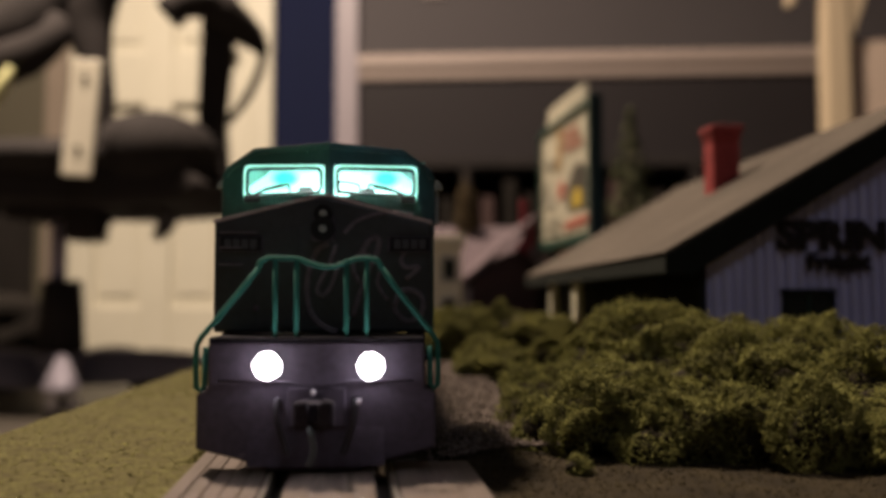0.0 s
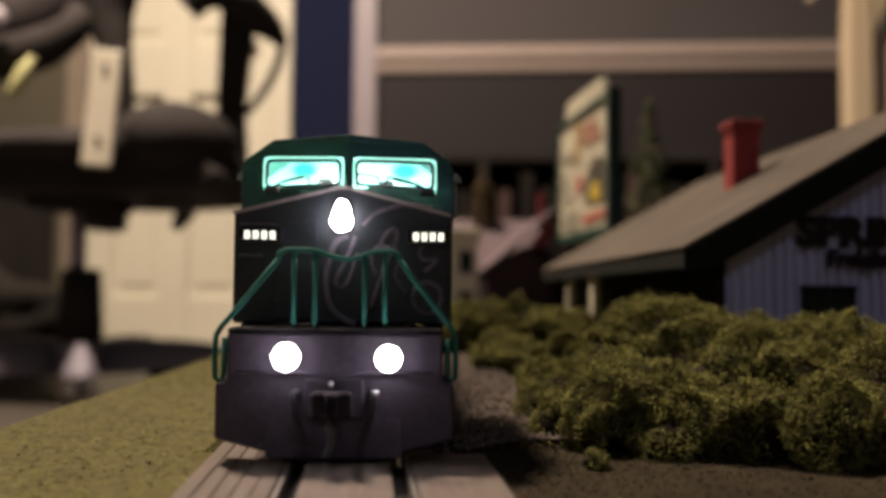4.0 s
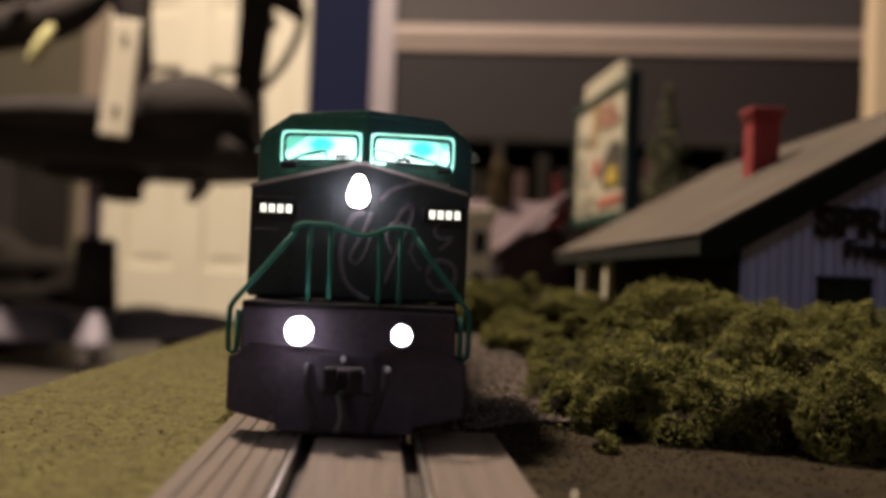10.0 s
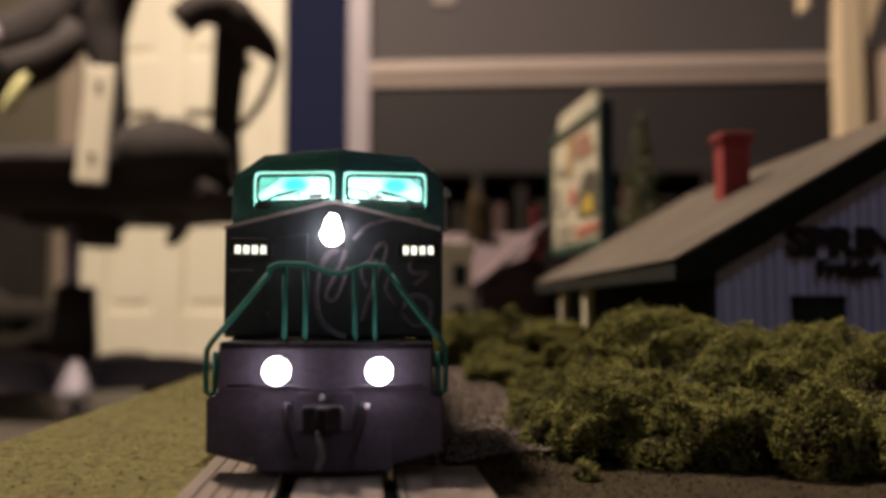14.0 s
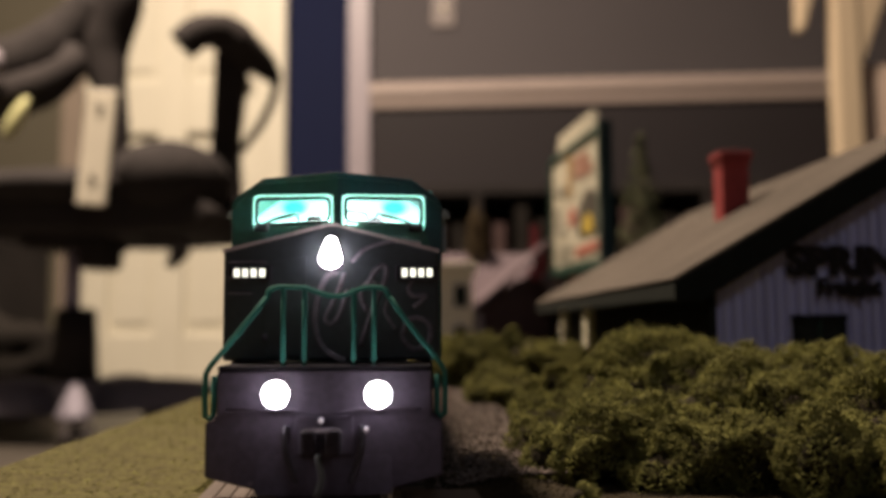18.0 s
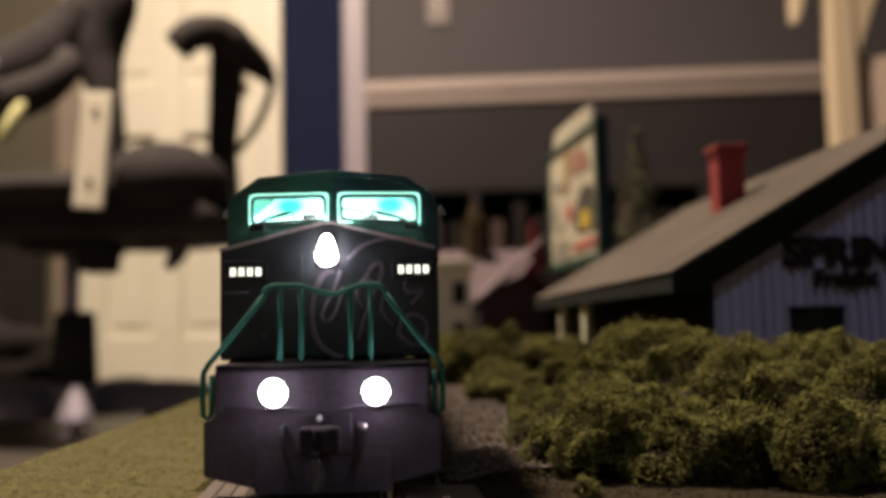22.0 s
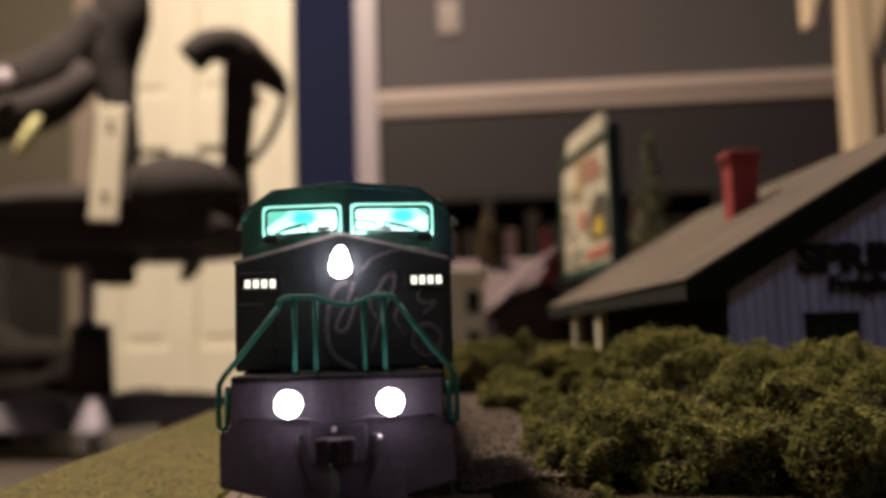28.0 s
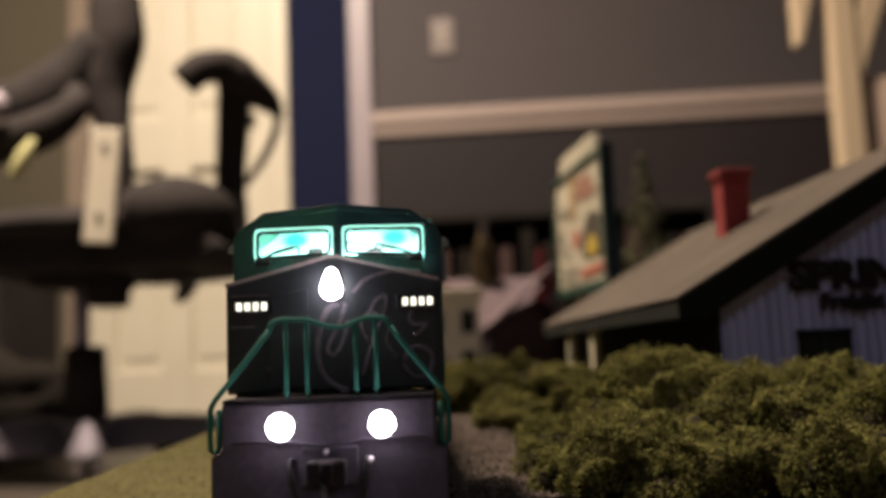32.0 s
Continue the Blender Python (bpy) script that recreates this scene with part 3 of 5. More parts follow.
part("crossbar", box(0.75, 1.5, -0.025, 0.025, 1.5, 1.56, 0.004), M["pale_wood"], stand)

# ---- the office chair (nearer than the door) ----
CH = 1.7
chair = thing("office_chair", pose(-0.735, CH, 0), "black office chair with chrome star base and pale arm plate", "chair")


def cp(x, z, y=0.0):
    k = (CH + y) / CH
    return (x * k + 0.735, y, 0.2 + (z - 0.2) * k)


part("seat", merge(blob(0.27, 0.25, 0.05, cp(-0.70, 0.445, 0.02), 4), blob(0.11, 0.12, 0.075, cp(-0.55, 0.48, -0.10), 3)), M["chair_fabric"], chair, "black padded fabric seat")
part("seat_pan", prism([cp(-0.93, 0.39)[::2], cp(-0.90, 0.375)[::2], cp(-0.60, 0.365)[::2], cp(-0.45, 0.375)[::2], cp(-0.405, 0.40)[::2], cp(-0.44, 0.425)[::2], cp(-0.93, 0.425)[::2]], -0.18, 0.2, "y", 0.01), M["chair_black"], chair)
bar = smooth_path([cp(-0.675, 1.05, 0.02), cp(-0.672, 0.93), cp(-0.668, 0.84), cp(-0.685, 0.75), cp(-0.672, 0.66, -0.01), cp(-0.655, 0.55, -0.01), cp(-0.66, 0.41)])
part("back_bar", tube(bar, [0.047, 0.05, 0.056, 0.05, 0.032, 0.024, 0.02], 12), M["chair_black"], chair)
rest = smooth_path([cp(-1.05, 0.66, -0.02), cp(-0.93, 0.69, -0.02), cp(-0.83, 0.715, -0.02), cp(-0.74, 0.775, 0), cp(-0.69, 0.83, 0)])
part("back_rest", tube(rest, [0.068, 0.062, 0.055], 14), M["chair_fabric"], chair, "black padded lower back rest")
pad = smooth_path([cp(-1.05, 0.62, -0.06), cp(-0.92, 0.64, -0.06), cp(-0.81, 0.668, -0.06), cp(-0.752, 0.71, -0.05), cp(-0.75, 0.75, -0.03)])
part("cushion_edge", tube(pad, [0.042, 0.042, 0.04, 0.03, 0.02], 12), M["chair_black"], chair)
part("adjuster", tube(smooth_path([cp(-0.872, 0.572, -0.12), cp(-0.85, 0.612, -0.12), cp(-0.832, 0.648, -0.12)]), [0.009, 0.014, 0.013, 0.006], 10), M["toy_yellow"], chair, "pale yellow green plastic adjuster")
part("knob", blob(0.02, 0.014, 0.024, cp(-0.905, 0.722, -0.12), 3), M["trim_white"], chair, "round white knob")
plate = part("arm_plate", box(-0.025, 0.025, -0.004, 0.004, -0.092, 0.102, 0.003), M["cream_metal"], chair, "pale flat metal plate with two screws", at=pose(*cp(-0.694, 0.544, -0.24), 0, 4.5, 0))
for z in (-0.046, 0.072):
    part("screw", cyl(0.005, -0.007, -0.003, "y", (0, z), 14), M["bright_metal"], plate)
arm = smooth_path([cp(-0.532, 0.75, -0.10), cp(-0.50, 0.775, -0.09), cp(-0.45, 0.772, -0.05), cp(-0.41, 0.738, -0.02), cp(-0.37, 0.705, 0.01), cp(-0.345, 0.672, 0.02)])
part("arm_pad", tube(arm, [0.03, 0.03, 0.033, 0.04, 0.034, 0.024, 0.01], 12), M["chair_black"], chair)
part("arm_post", prism([cp(-0.462, 0.74)[::2], cp(-0.40, 0.74)[::2], cp(-0.418, 0.55)[::2], cp(-0.412, 0.46)[::2], cp(-0.40, 0.395)[::2], cp(-0.44, 0.38)[::2], cp(-0.475, 0.39)[::2], cp(-0.468, 0.5)[::2]], -0.03, 0.02, "y", 0.008), M["chair_black"], chair)
wing = smooth_path([cp(-0.345, 0.69, 0.02), cp(-0.355, 0.64, 0.02), cp(-0.378, 0.59, 0.02), cp(-0.415, 0.54, 0.0)])
part("arm_support", tube(wing, 0.008, 8), M["chair_black"], chair)
part("mechanism", merge(box(0.735 - 0.80, 0.735 - 0.655, -0.08, 0.08, 0.35, 0.37, 0.006), box(0.735 - 0.687, 0.735 - 0.626, -0.10, -0.02, 0.308, 0.37, 0.012)), M["chair_black"], chair)
lever = smooth_path([cp(-0.60, 0.372, -0.15), cp(-0.54, 0.372, -0.17), cp(-0.525, 0.355, -0.17), cp(-0.548, 0.318, -0.17)])
part("lever", tube(lever, [0.006, 0.006, 0.01, 0.017, 0.008], 10), M["chair_black"], chair, "black height lever hanging below the seat")
part("gas_column", cyl(0.015, 0.21, 0.36, "z", (0.003, 0), 18), M["column_grey"], chair, "dull grey gas column")
part("column_cover", cyl(0.044, 0.095, 0.24, "z", (0.011, 0), 20, r2=0.036, bevel=0.004), M["chair_black"], chair)
part("hub", cyl(0.052, 0.045, 0.105, "z", (0.011, 0), 20, r2=0.046), M["chrome"], chair)


def ridged_leg():
    """A star base leg: a ridge with sloping sides that runs out to the caster."""
    bm = bmesh.new()
    rings = []
    for u, w, low, high in ((0.03, 0.036, 0.042, 0.098), (0.10, 0.035, 0.045, 0.106), (0.17, 0.032, 0.05, 0.108), (0.24, 0.027, 0.052, 0.102), (0.29, 0.02, 0.054, 0.088), (0.32, 0.012, 0.056, 0.07)):
        rings.append([bm.verts.new((u, v, z)) for v, z in ((-w, low), (-w * 0.92, low + 0.008), (-0.007, high), (0.007, high), (w * 0.92, low + 0.008), (w, low))])
    for p, q in zip(rings, rings[1:]):
        for i in range(6):
            bm.faces.new((p[i], p[(i + 1) % 6], q[(i + 1) % 6], q[i]))
    bm.faces.new(rings[0]), bm.faces.new(rings[-1])
    bmesh.ops.recalc_face_normals(bm, faces=bm.faces)
    bmesh.ops.bevel(bm, geom=[e for e in bm.edges if abs(e.verts[0].co.x - e.verts[1].co.x) > 0.01], offset=0.003, segments=2, affect="EDGES")
    for f in bm.faces:
        f.smooth = True
    return bm


for i in range(5):
    a = radians(6 + 72 * i)
    leg = part("base_leg", ridged_leg(), M["chrome"], chair, "silver leg with sloping sides", at=pose(0.011, 0, 0, 0, 0, math.degrees(a)))
    caster = part("caster", merge(cyl(0.026, -0.025, -0.006, "y", (0.305, 0.026), 16), cyl(0.026, 0.006, 0.025, "y", (0.305, 0.026), 16), cyl(0.007, 0.03, 0.05, "z", (0.305, 0), 10)), M["chair_black"], leg)

# black case standing on the floor behind the chair
case = thing("black_case", ROOM @ pose(-1.50, -0.55, 0), "large black case standing on the floor beside the door", "case")
part("body", box(0, 0.376, 0, 0.3, 0.02, 0.44, 0.015), M["cabinet_black"], case)
part("lid", box(-0.004, 0.38, -0.004, 0.304, 0.44, 0.5, 0.012), M["cabinet_black"], case)
part("handle", tube(smooth_path([(0.11, -0.002, 0.36), (0.13, -0.03, 0.36), (0.25, -0.03, 0.36), (0.27, -0.002, 0.36)]), 0.008), M["chair_black"], case)

# low dark lump that fills the dark area beside the case
bag = thing("dark_lump", ROOM @ pose(-1.12, -0.68, 0), "low dark lump on the floor against the case", "bag")
part("body", blob(0.25, 0.11, 0.125, (0, 0, 0.118), 4, 0.3, 3), M["cloth_dark"], bag)
part("lump_band", tube(smooth_path([(-0.16, -0.06, 0.19), (-0.08, -0.10, 0.235), (0.05, -0.10, 0.235), (0.14, -0.06, 0.19)]), 0.009), M["cloth_dark"], bag)

# ---- the train layout ----
GR = 0.1742                              # ground level of the layout
RAILTOP = 0.1757
TRACK = pose(-0.01793, 0.131, RAILTOP, 0, 0, 3.74)   # on the track's centre line, below the pilot
T3 = TRACK.to_3x3()


def tw(x, y, z=0.0):
    """A place given along the track, in millimetres from the pilot."""
    return TRACK @ Vector((x * MM, y * MM, z * MM))


layout = thing("layout_board", TRACK, "low plywood train layout board covered in scenery", "", kind="structure")
part("board", box(-0.0655, 0.62, -0.40, 1.02, -0.035, -0.0035, 0.002), M["fascia"], layout)
for x in (-0.03, 0.56):
    for y in (-0.36, 0.96):
        part("leg", box(x - 0.03, x + 0.03, y - 0.03, y + 0.03, -RAILTOP + 0.0, -0.035, 0.002), M["fascia"], layout)


def ground_patch(name, x0, x1, y0, y1, mat, label, step=0.004, amp=0.0004, lift=0.0, seed=0, rise=0.0):
    bm = bmesh.new()
    nx, ny = max(2, int((x1 - x0) / step)), max(2, int((y1 - y0) / step))
    grid = [[bm.verts.new((x0 + (x1 - x0) * i / nx, y0 + (y1 - y0) * j / ny, -0.0015 + lift + rise * min(1, max(0, ((x0 + (x1 - x0) * i / nx) + 0.034) / 0.012)) + amp * noise.noise(Vector(((x0 + (x1 - x0) * i / nx) * 60, (y0 + (y1 - y0) * j / ny) * 60, 0.3))))) for j in range(ny + 1)] for i in range(nx + 1)]
    for i in range(nx):
        for j in range(ny):
            bm.faces.new((grid[i][j], grid[i + 1][j], grid[i + 1][j + 1], grid[i][j + 1]))
    edge = [g[0] for g in grid] + grid[-1][1:] + [g[-1] for g in grid[-2::-1]] + grid[0][-2:0:-1]
    low = [bm.verts.new((v.co.x, v.co.y, -0.0034)) for v in edge]
    for i in range(len(edge)):
        k = (i + 1) % len(edge)
        bm.faces.new((edge[i], low[i], low[k], edge[k]))
    bmesh.ops.recalc_face_normals(bm, faces=bm.faces)
    return solid(name, bm, mat, label, at=TRACK, kind="structure")


ground_patch("ground_turf", -0.0655, -0.0215, -0.2, 0.6, M["turf"], "yellow green turf beside the track", seed=1, rise=0.0009, step=0.002)
ground_patch("ground_turf_verge", -0.0215, -0.0150, -0.2, 0.012, M["turf"], "narrow strip of turf along the planks", seed=6, rise=0.0009, step=0.002)
ground_patch("ground_earth", 0.0215, 0.16, -0.2, 0.6, M["earth"], "dark brown earth beside the track", seed=2)
ground_patch("ground_middle", -0.0215, 0.0215, -0.2, 0.6, M["earth"], "earth below the track ballast", lift=-0.0016, amp=0.0002, seed=3)
ground_patch("ground_far", -0.0655, 0.62, 0.6, 1.02, M["turf"], "turf at the back of the layout", step=0.012, seed=4)
ground_patch("ground_side", 0.16, 0.62, -0.2, 0.6, M["earth"], "earth around the station", step=0.012, seed=5)

g = np.random.RandomState(11)


def on_ground(xs, ys, low, high):
    z = np.array([-1.5 + 0.4 * noise.noise(Vector((x * 0.06, y * 0.06, 0.3))) for x, y in zip(xs, ys)])
    return np.stack([xs, ys, z + g.uniform(low, high, len(xs))], 1) * MM


n = 74000
xs, ys = g.uniform(-65, -15.5, n), -70 + 440 * g.rand(n) ** 1.8
xs = np.where(ys > 10, np.minimum(xs, -19.5 - 2 * g.rand(n)), xs)
turf = tagged(new("turf_crumbs", flakes("turf_crumbs", on_ground(xs, ys, -0.12, -0.02) + np.outer([0.19 * noise.noise(Vector((x * 0.75, y * 0.75, 4.0))) for x, y in zip(xs, ys)], (0, 0, MM)) + np.outer(np.clip((xs + 34) / 12, 0, 1), (0, 0, 0.0009)), g.uniform(0.1, 0.26, n) * MM * (1 + (ys > 120) * 0.5) * np.where(g.rand(n) < 0.04, 2.1, 1.0), M["turf_bits"], 12)), "loose yellow green turf crumbs", "turf", kind="stuff")
turf.matrix_basis = TRACK
n = 26000
xs, ys = 18 + 90 * g.rand(n) ** 1.3, -75 + 200 * g.rand(n)
soil = tagged(new("earth_crumbs", flakes("earth_crumbs", on_ground(xs, ys, -0.15, 0.12), g.uniform(0.15, 0.42, n) * MM, M["earth_bits"], 13)), "loose brown earth and turf crumbs", "soil", kind="stuff")
soil.matrix_basis = TRACK
n = 34000
xs, ys = g.uniform(-24, 42, n), 10 + 330 * g.rand(n) ** 1.4
ys = np.where((ys < 36) & (xs < 17), ys + 30, ys)
zs = np.where(xs > 17, -2.2 + np.clip((xs - 17) / 12, 0, 1) * 2.5 * (ys > 20), -2.6) + g.uniform(-0.2, 0.2, n)
pts = np.stack([xs, ys, zs], 1) * MM
stones = tagged(new("ballast_stones", flakes("ballast_stones", pts, g.uniform(0.25, 0.6, n) * MM, M["ballast"], 14)), "fine brown grey ballast beside the track", "ballast", kind="stuff")
stones.matrix_basis = TRACK

# track
track = thing("railway_track", TRACK, "nickel model railway track on dark ties", "track")
for sx in (-1, 1):
    x = sx * 8.75 * MM
    prof = [(x - 1.0 * MM, -2.5 * MM), (x + 1.0 * MM, -2.5 * MM), (x + 1.0 * MM, -2.2 * MM), (x + 0.25 * MM, -1.8 * MM), (x + 0.25 * MM, -0.8 * MM), (x + 0.5 * MM, -0.6 * MM), (x + 0.5 * MM, 0), (x - 0.5 * MM, 0), (x - 0.5 * MM, -0.6 * MM), (x - 0.25 * MM, -0.8 * MM), (x - 0.25 * MM, -1.8 * MM), (x - 1.0 * MM, -2.2 * MM)]
    part("rail", prism(prof, 0.0085, 0.55, "y"), M["rail"], track)
tie_me = finish(box(-0.0152, 0.0152, -0.00115, 0.00115, -0.0042, -0.0026, 0.0002, 1), "tie", M["tie"])
for i in range(70):
    part("tie", tie_me, None, track, at=pose(0, 0.012 + i * 0.0066, 0, 0, 0, rnd.uniform(-1, 1)))

# plank level crossing, slightly askew to the engine where the track begins to curve
CROSS = pose(-0.0146, 0.12, RAILTOP, 0, 0, 6.0)
crossing = thing("level_crossing", CROSS, "weathered grey wooden plank level crossing between and beside the rails", "level crossing")
for x0, x1, count in ((-20.9, -9.2, 5), (-6.1, 6.1, 1), (9.2, 20.9, 1)):
    w = (x1 - x0) / count
    for i in range(count):
        a, b = x0 + i * w, x0 + (i + 1) * w
        end = (34 if x0 < -10 else 20) + rnd.uniform(-0.4, 0.4)
        part("plank", box((a + 0.03) * MM, (b - 0.03) * MM, -0.11, end * MM, -0.003, 0.0 + rnd.uniform(-0.0001, 0.00012), 0.0002, 1), M["plank"], crossing)
for sx in (-1, 1):
    part("flangeway", box(min(sx * 6.1, sx * 9.2) * MM, max(sx * 6.1, sx * 9.2) * MM, -0.11, 0.02, -0.0032, -0.0026), M["tie"], crossing)
    part("rail", box(min(sx * 8.2, sx * 9.0) * MM, max(sx * 8.2, sx * 9.0) * MM, -0.11, 0.0195, -0.0026, -0.0001, 0.0001, 1), M["rail"], crossing)

solid("wooden_peg", cyl(0.00028, -0.002, 0.0015, "z", seg=8, r2=0.00022), M["cream"], "short pale peg standing in the earth beside the crossing", "peg", at=Matrix.Translation(tw(27.6, -34)))

# ---- the locomotive (millimetres above the rail, from the pilot's face) ----
loco = thing("diesel_locomotive", TRACK, "dark green model diesel locomotive with lit headlights standing on the track", "locomotive")


def mm(points):
    return [tuple(c * MM for c in p) for p in points]


def lbox(x0, x1, y0, y1, z0, z1, bevel=0.0, seg=2):
    return box(x0 * MM, x1 * MM, y0 * MM, y1 * MM, z0 * MM, z1 * MM, bevel * MM, seg)


def ltube(points, r, seg=8, closed=False):
    return tube(mm(points), r * MM if not isinstance(r, (list, tuple)) else [k * MM for k in r], seg, closed)


# pilot and plow
part("pilot", prism(mm([(-17.2, 3.5), (-9.8, 1.6), (-6, 0.3), (6, 0.3), (9.8, 1.6), (17.2, 3.5), (17.2, 11.3), (15.6, 11.9), (15.6, 18.6), (-15.6, 18.6), (-15.6, 11.9), (-17.2, 11.3)]), 0, 0.0022, "y", 0.0003), M["black_paint"], loco, "black pilot plate with a plow edge")
part("plow", prism(mm([(-0.6, 1.0), (0.0, 1.0), (0.2, 6.5), (-0.1, 6.5)]), -0.0098, 0.0098, "x"), M["black_paint"], loco)
part("deck", lbox(-15.6, 15.6, 0.4, 14, 18.5, 19.4, 0.25), M["deck_black"], loco)
for sx in (-1, 1):
    for k in range(4):
        part("step", lbox(min(sx * 12.6, sx * 17.0), max(sx * 12.6, sx * 17.0), 2.0, 6.0, 3.2 + k * 4.2, 3.7 + k * 4.2, 0.1, 1), M["black_paint"], loco)
    part("side_sill", lbox(min(sx * 15.4, sx * 16.2), max(sx * 15.4, sx * 16.2), 14, 250, 15.5, 19.6, 0.15), M["black_paint"], loco)
    part("step_panel", lbox(min(sx * 12.2, sx * 12.7), max(sx * 12.2, sx * 12.7), 2.0, 7, 3.7, 18.6), M["black_paint"], loco)
part("underframe", lbox(-12.3, 12.3, 2.2, 250, 9.5, 18.6), M["black_paint"], loco)
coupler = part("coupler", merge(lbox(-1.7, 1.7, -6.2, 0, 7.6, 10.6, 0.4), lbox(-2.6, -0.6, -8.4, -5.4, 7.2, 11.0, 0.6), lbox(0.8, 2.9, -8.0, -5.2, 7.2, 11.0, 0.6)), M["steel"], loco, "blackened metal knuckle coupler")
part("coupler_pocket", lbox(-4.2, 4.2, -0.5, 0.3, 6.4, 12.2, 0.3), M["black_paint"], loco)
part("uncoupling_lever", ltube([(-14, -0.9, 13.2), (-5, -1.1, 13.2), (-1.4, -1.8, 12.5), (1.4, -1.8, 12.5), (5, -1.1, 13.2), (14, -0.9, 13.2)], 0.2, 6), M["black_paint"], loco)
for sx, tip in ((-1, 1), (1, 1)):
    part("air_hose", ltube(smooth_path([(sx * 5.4, -0.2, 10.4), (sx * 5.6, -1.8, 10.2), (sx * 5.3, -2.4, 7.5), (sx * 4.4, -2.2, 4.6), (sx * 3.8, -2.6, 3.0)]), 0.42, 8), M["hose"], loco)
    # small pale blocks stand in for highlights on the hoses
    part("hose_glint", lbox((6.1 if sx > 0 else -0.4) - 0.35, (6.1 if sx > 0 else -0.4) + 0.35, -2.6, -0.6, 9.9 if sx > 0 else 11.2, 10.7 if sx > 0 else 12.0, 0.3), M["glint"], loco, "small pale block painted as a hose highlight")
part("brake_hose", ltube(smooth_path([(-1.0, -0.3, 6.4), (-0.6, -2.2, 5.6), (-0.2, -2.6, 3.6), (-0.9, -2.9, 1.2)]), 0.5, 8), M["pale_hose"], loco)
for k in range(3):
    part("stencil_mark", lbox(-11.0 + k * 1.15, -10.2 + k * 1.15, -0.05, 0.05, 2.3, 2.9), M["script"], loco)

# ditch lights, turning drums in place of switching: a lit face, and a dark back or a smaller lit one
DITCH = {}


def light_drum(name, x, y, z, r, parent, small):
    """A lens drum: the front glows, the back is a dark lens, or a smaller glowing one where small is given."""
    d = r * 0.75
    housing = bmesh.new()
    n = 28
    rings = [[housing.verts.new(((x + k * math.cos(2 * math.pi * i / n)) * MM, q * MM, (z + k * math.sin(2 * math.pi * i / n)) * MM)) for i in range(n)] for k, q in ((r - 0.1, y + 2.2), (r - 0.1, y - 0.2), (r - 0.35, y - 0.2), (r - 0.35, y + 2.2))]
    for p, q in zip(rings, rings[1:]):
        for i in range(n):
            housing.faces.new((p[i], p[(i + 1) % n], q[(i + 1) % n], q[i])).smooth = True
    part(name + "_housing", housing, M["black_paint"], parent)
    drum = part(name, lbox(-d, d, -d, d, -d, d, 0.2), M["gasket"], parent, "turning drum that carries the lamp faces")
    drum.matrix_basis = pose(x * MM, (y + 1.0) * MM, z * MM)
    # dome drawn wider than the true lens, so its size includes the bloom
    part("lit_lens", blob(r * MM, 1.0 * MM, r * MM, (0, -(d + 0.1) * MM, 0), 4), M["headlight"], drum, "glowing white dome widened for bloom")
    part("dark_face", cyl((r - 0.02) * MM, d * MM, (d + 0.3) * MM, "y", (0, 0), 28), M["gasket"], drum)
    if small:
        part("small_lens", blob(small * MM, 0.6 * MM, small * MM, (0, (d + 0.35) * MM, 0), 3), M["headlight"], drum, "smaller glowing lens for the dim state")
    else:
        part("dark_lens", merge(cyl(r * 0.5 * MM, (d + 0.3) * MM, (d + 0.5) * MM, "y", (0, 0), 24), blob(r * 0.42 * MM, 0.3 * MM, r * 0.42 * MM, (0, (d + 0.5) * MM, 0))), M["lens"], drum, "unlit glass lens")
    return drum


DITCH["left"] = light_drum("ditch_light", -6.85, -1.6, 15.4, 1.9, loco, 0)
DITCH["right"] = light_drum("ditch_light", 7.8, -1.6, 15.3, 1.85, loco, 1.35)

# nose
nose = part("nose", prism(mm([(-17.2, 19.7), (17.2, 19.7), (17.2, 37.2), (0.6, 41.3), (-0.6, 41.3), (-17.2, 37.2)]), 0.012, 0.0262, "y", 0.0005), M["dark_nose"], loco, "dark blunt nose with a faded script emblem")
part("nose_cap", prism(mm([(-17.3, 36.9), (-17.3, 37.5), (-0.6, 41.75), (0.6, 41.75), (17.3, 37.5), (17.3, 36.9), (0.6, 41.2), (-0.6, 41.2)]), 0.0119, 0.0262, "y"), M["nose_line"], nose)
part("nose_door", prism(mm([(-10.4, 20.5), (-4.0, 20.5), (-4.0, 36.4), (-10.4, 35.2)]), 0.01178, 0.0121, "y", 0.0001), M["dark_nose"], nose)
for z in (23.0, 28.5, 33.5):
    part("hinge", lbox(-10.9, -10.1, 11.6, 12.0, z, z + 0.9, 0.1, 1), M["black_paint"], nose)
part("grab_iron", ltube([(-16.2, 12, 33.0), (-16.2, 11.2, 33.0), (-12.8, 11.2, 33.0), (-12.8, 12, 33.0)], 0.14, 6), M["script"], nose)
part("grab_iron", ltube([(-16.2, 12, 30.4), (-16.2, 11.2, 30.4), (-12.8, 11.2, 30.4), (-12.8, 12, 30.4)], 0.14, 6), M["script"], nose)
part("number_ledge", lbox(-16.4, -10.4, 11.5, 12.0, 35.3, 35.6, 0.05, 1), M["script"], nose)


def script_stroke(points, w):
    bm = ltube(smooth_path([(x, 0, z) for x, z in points], 5), w * 1.6, 6)
    bmesh.ops.transform(bm, matrix=Matrix.Translation((0, 0.01197, 0)) @ Matrix.Diagonal((1, 0.1, 1, 1)), verts=bm.verts)
    part("emblem_stroke", bm, M["script"], nose, "faded silver script stroke")


def emblem_point(u, v):
    return ((u - 576.5) * 0.0898, 24.3 + (534 - v) * 0.0898)


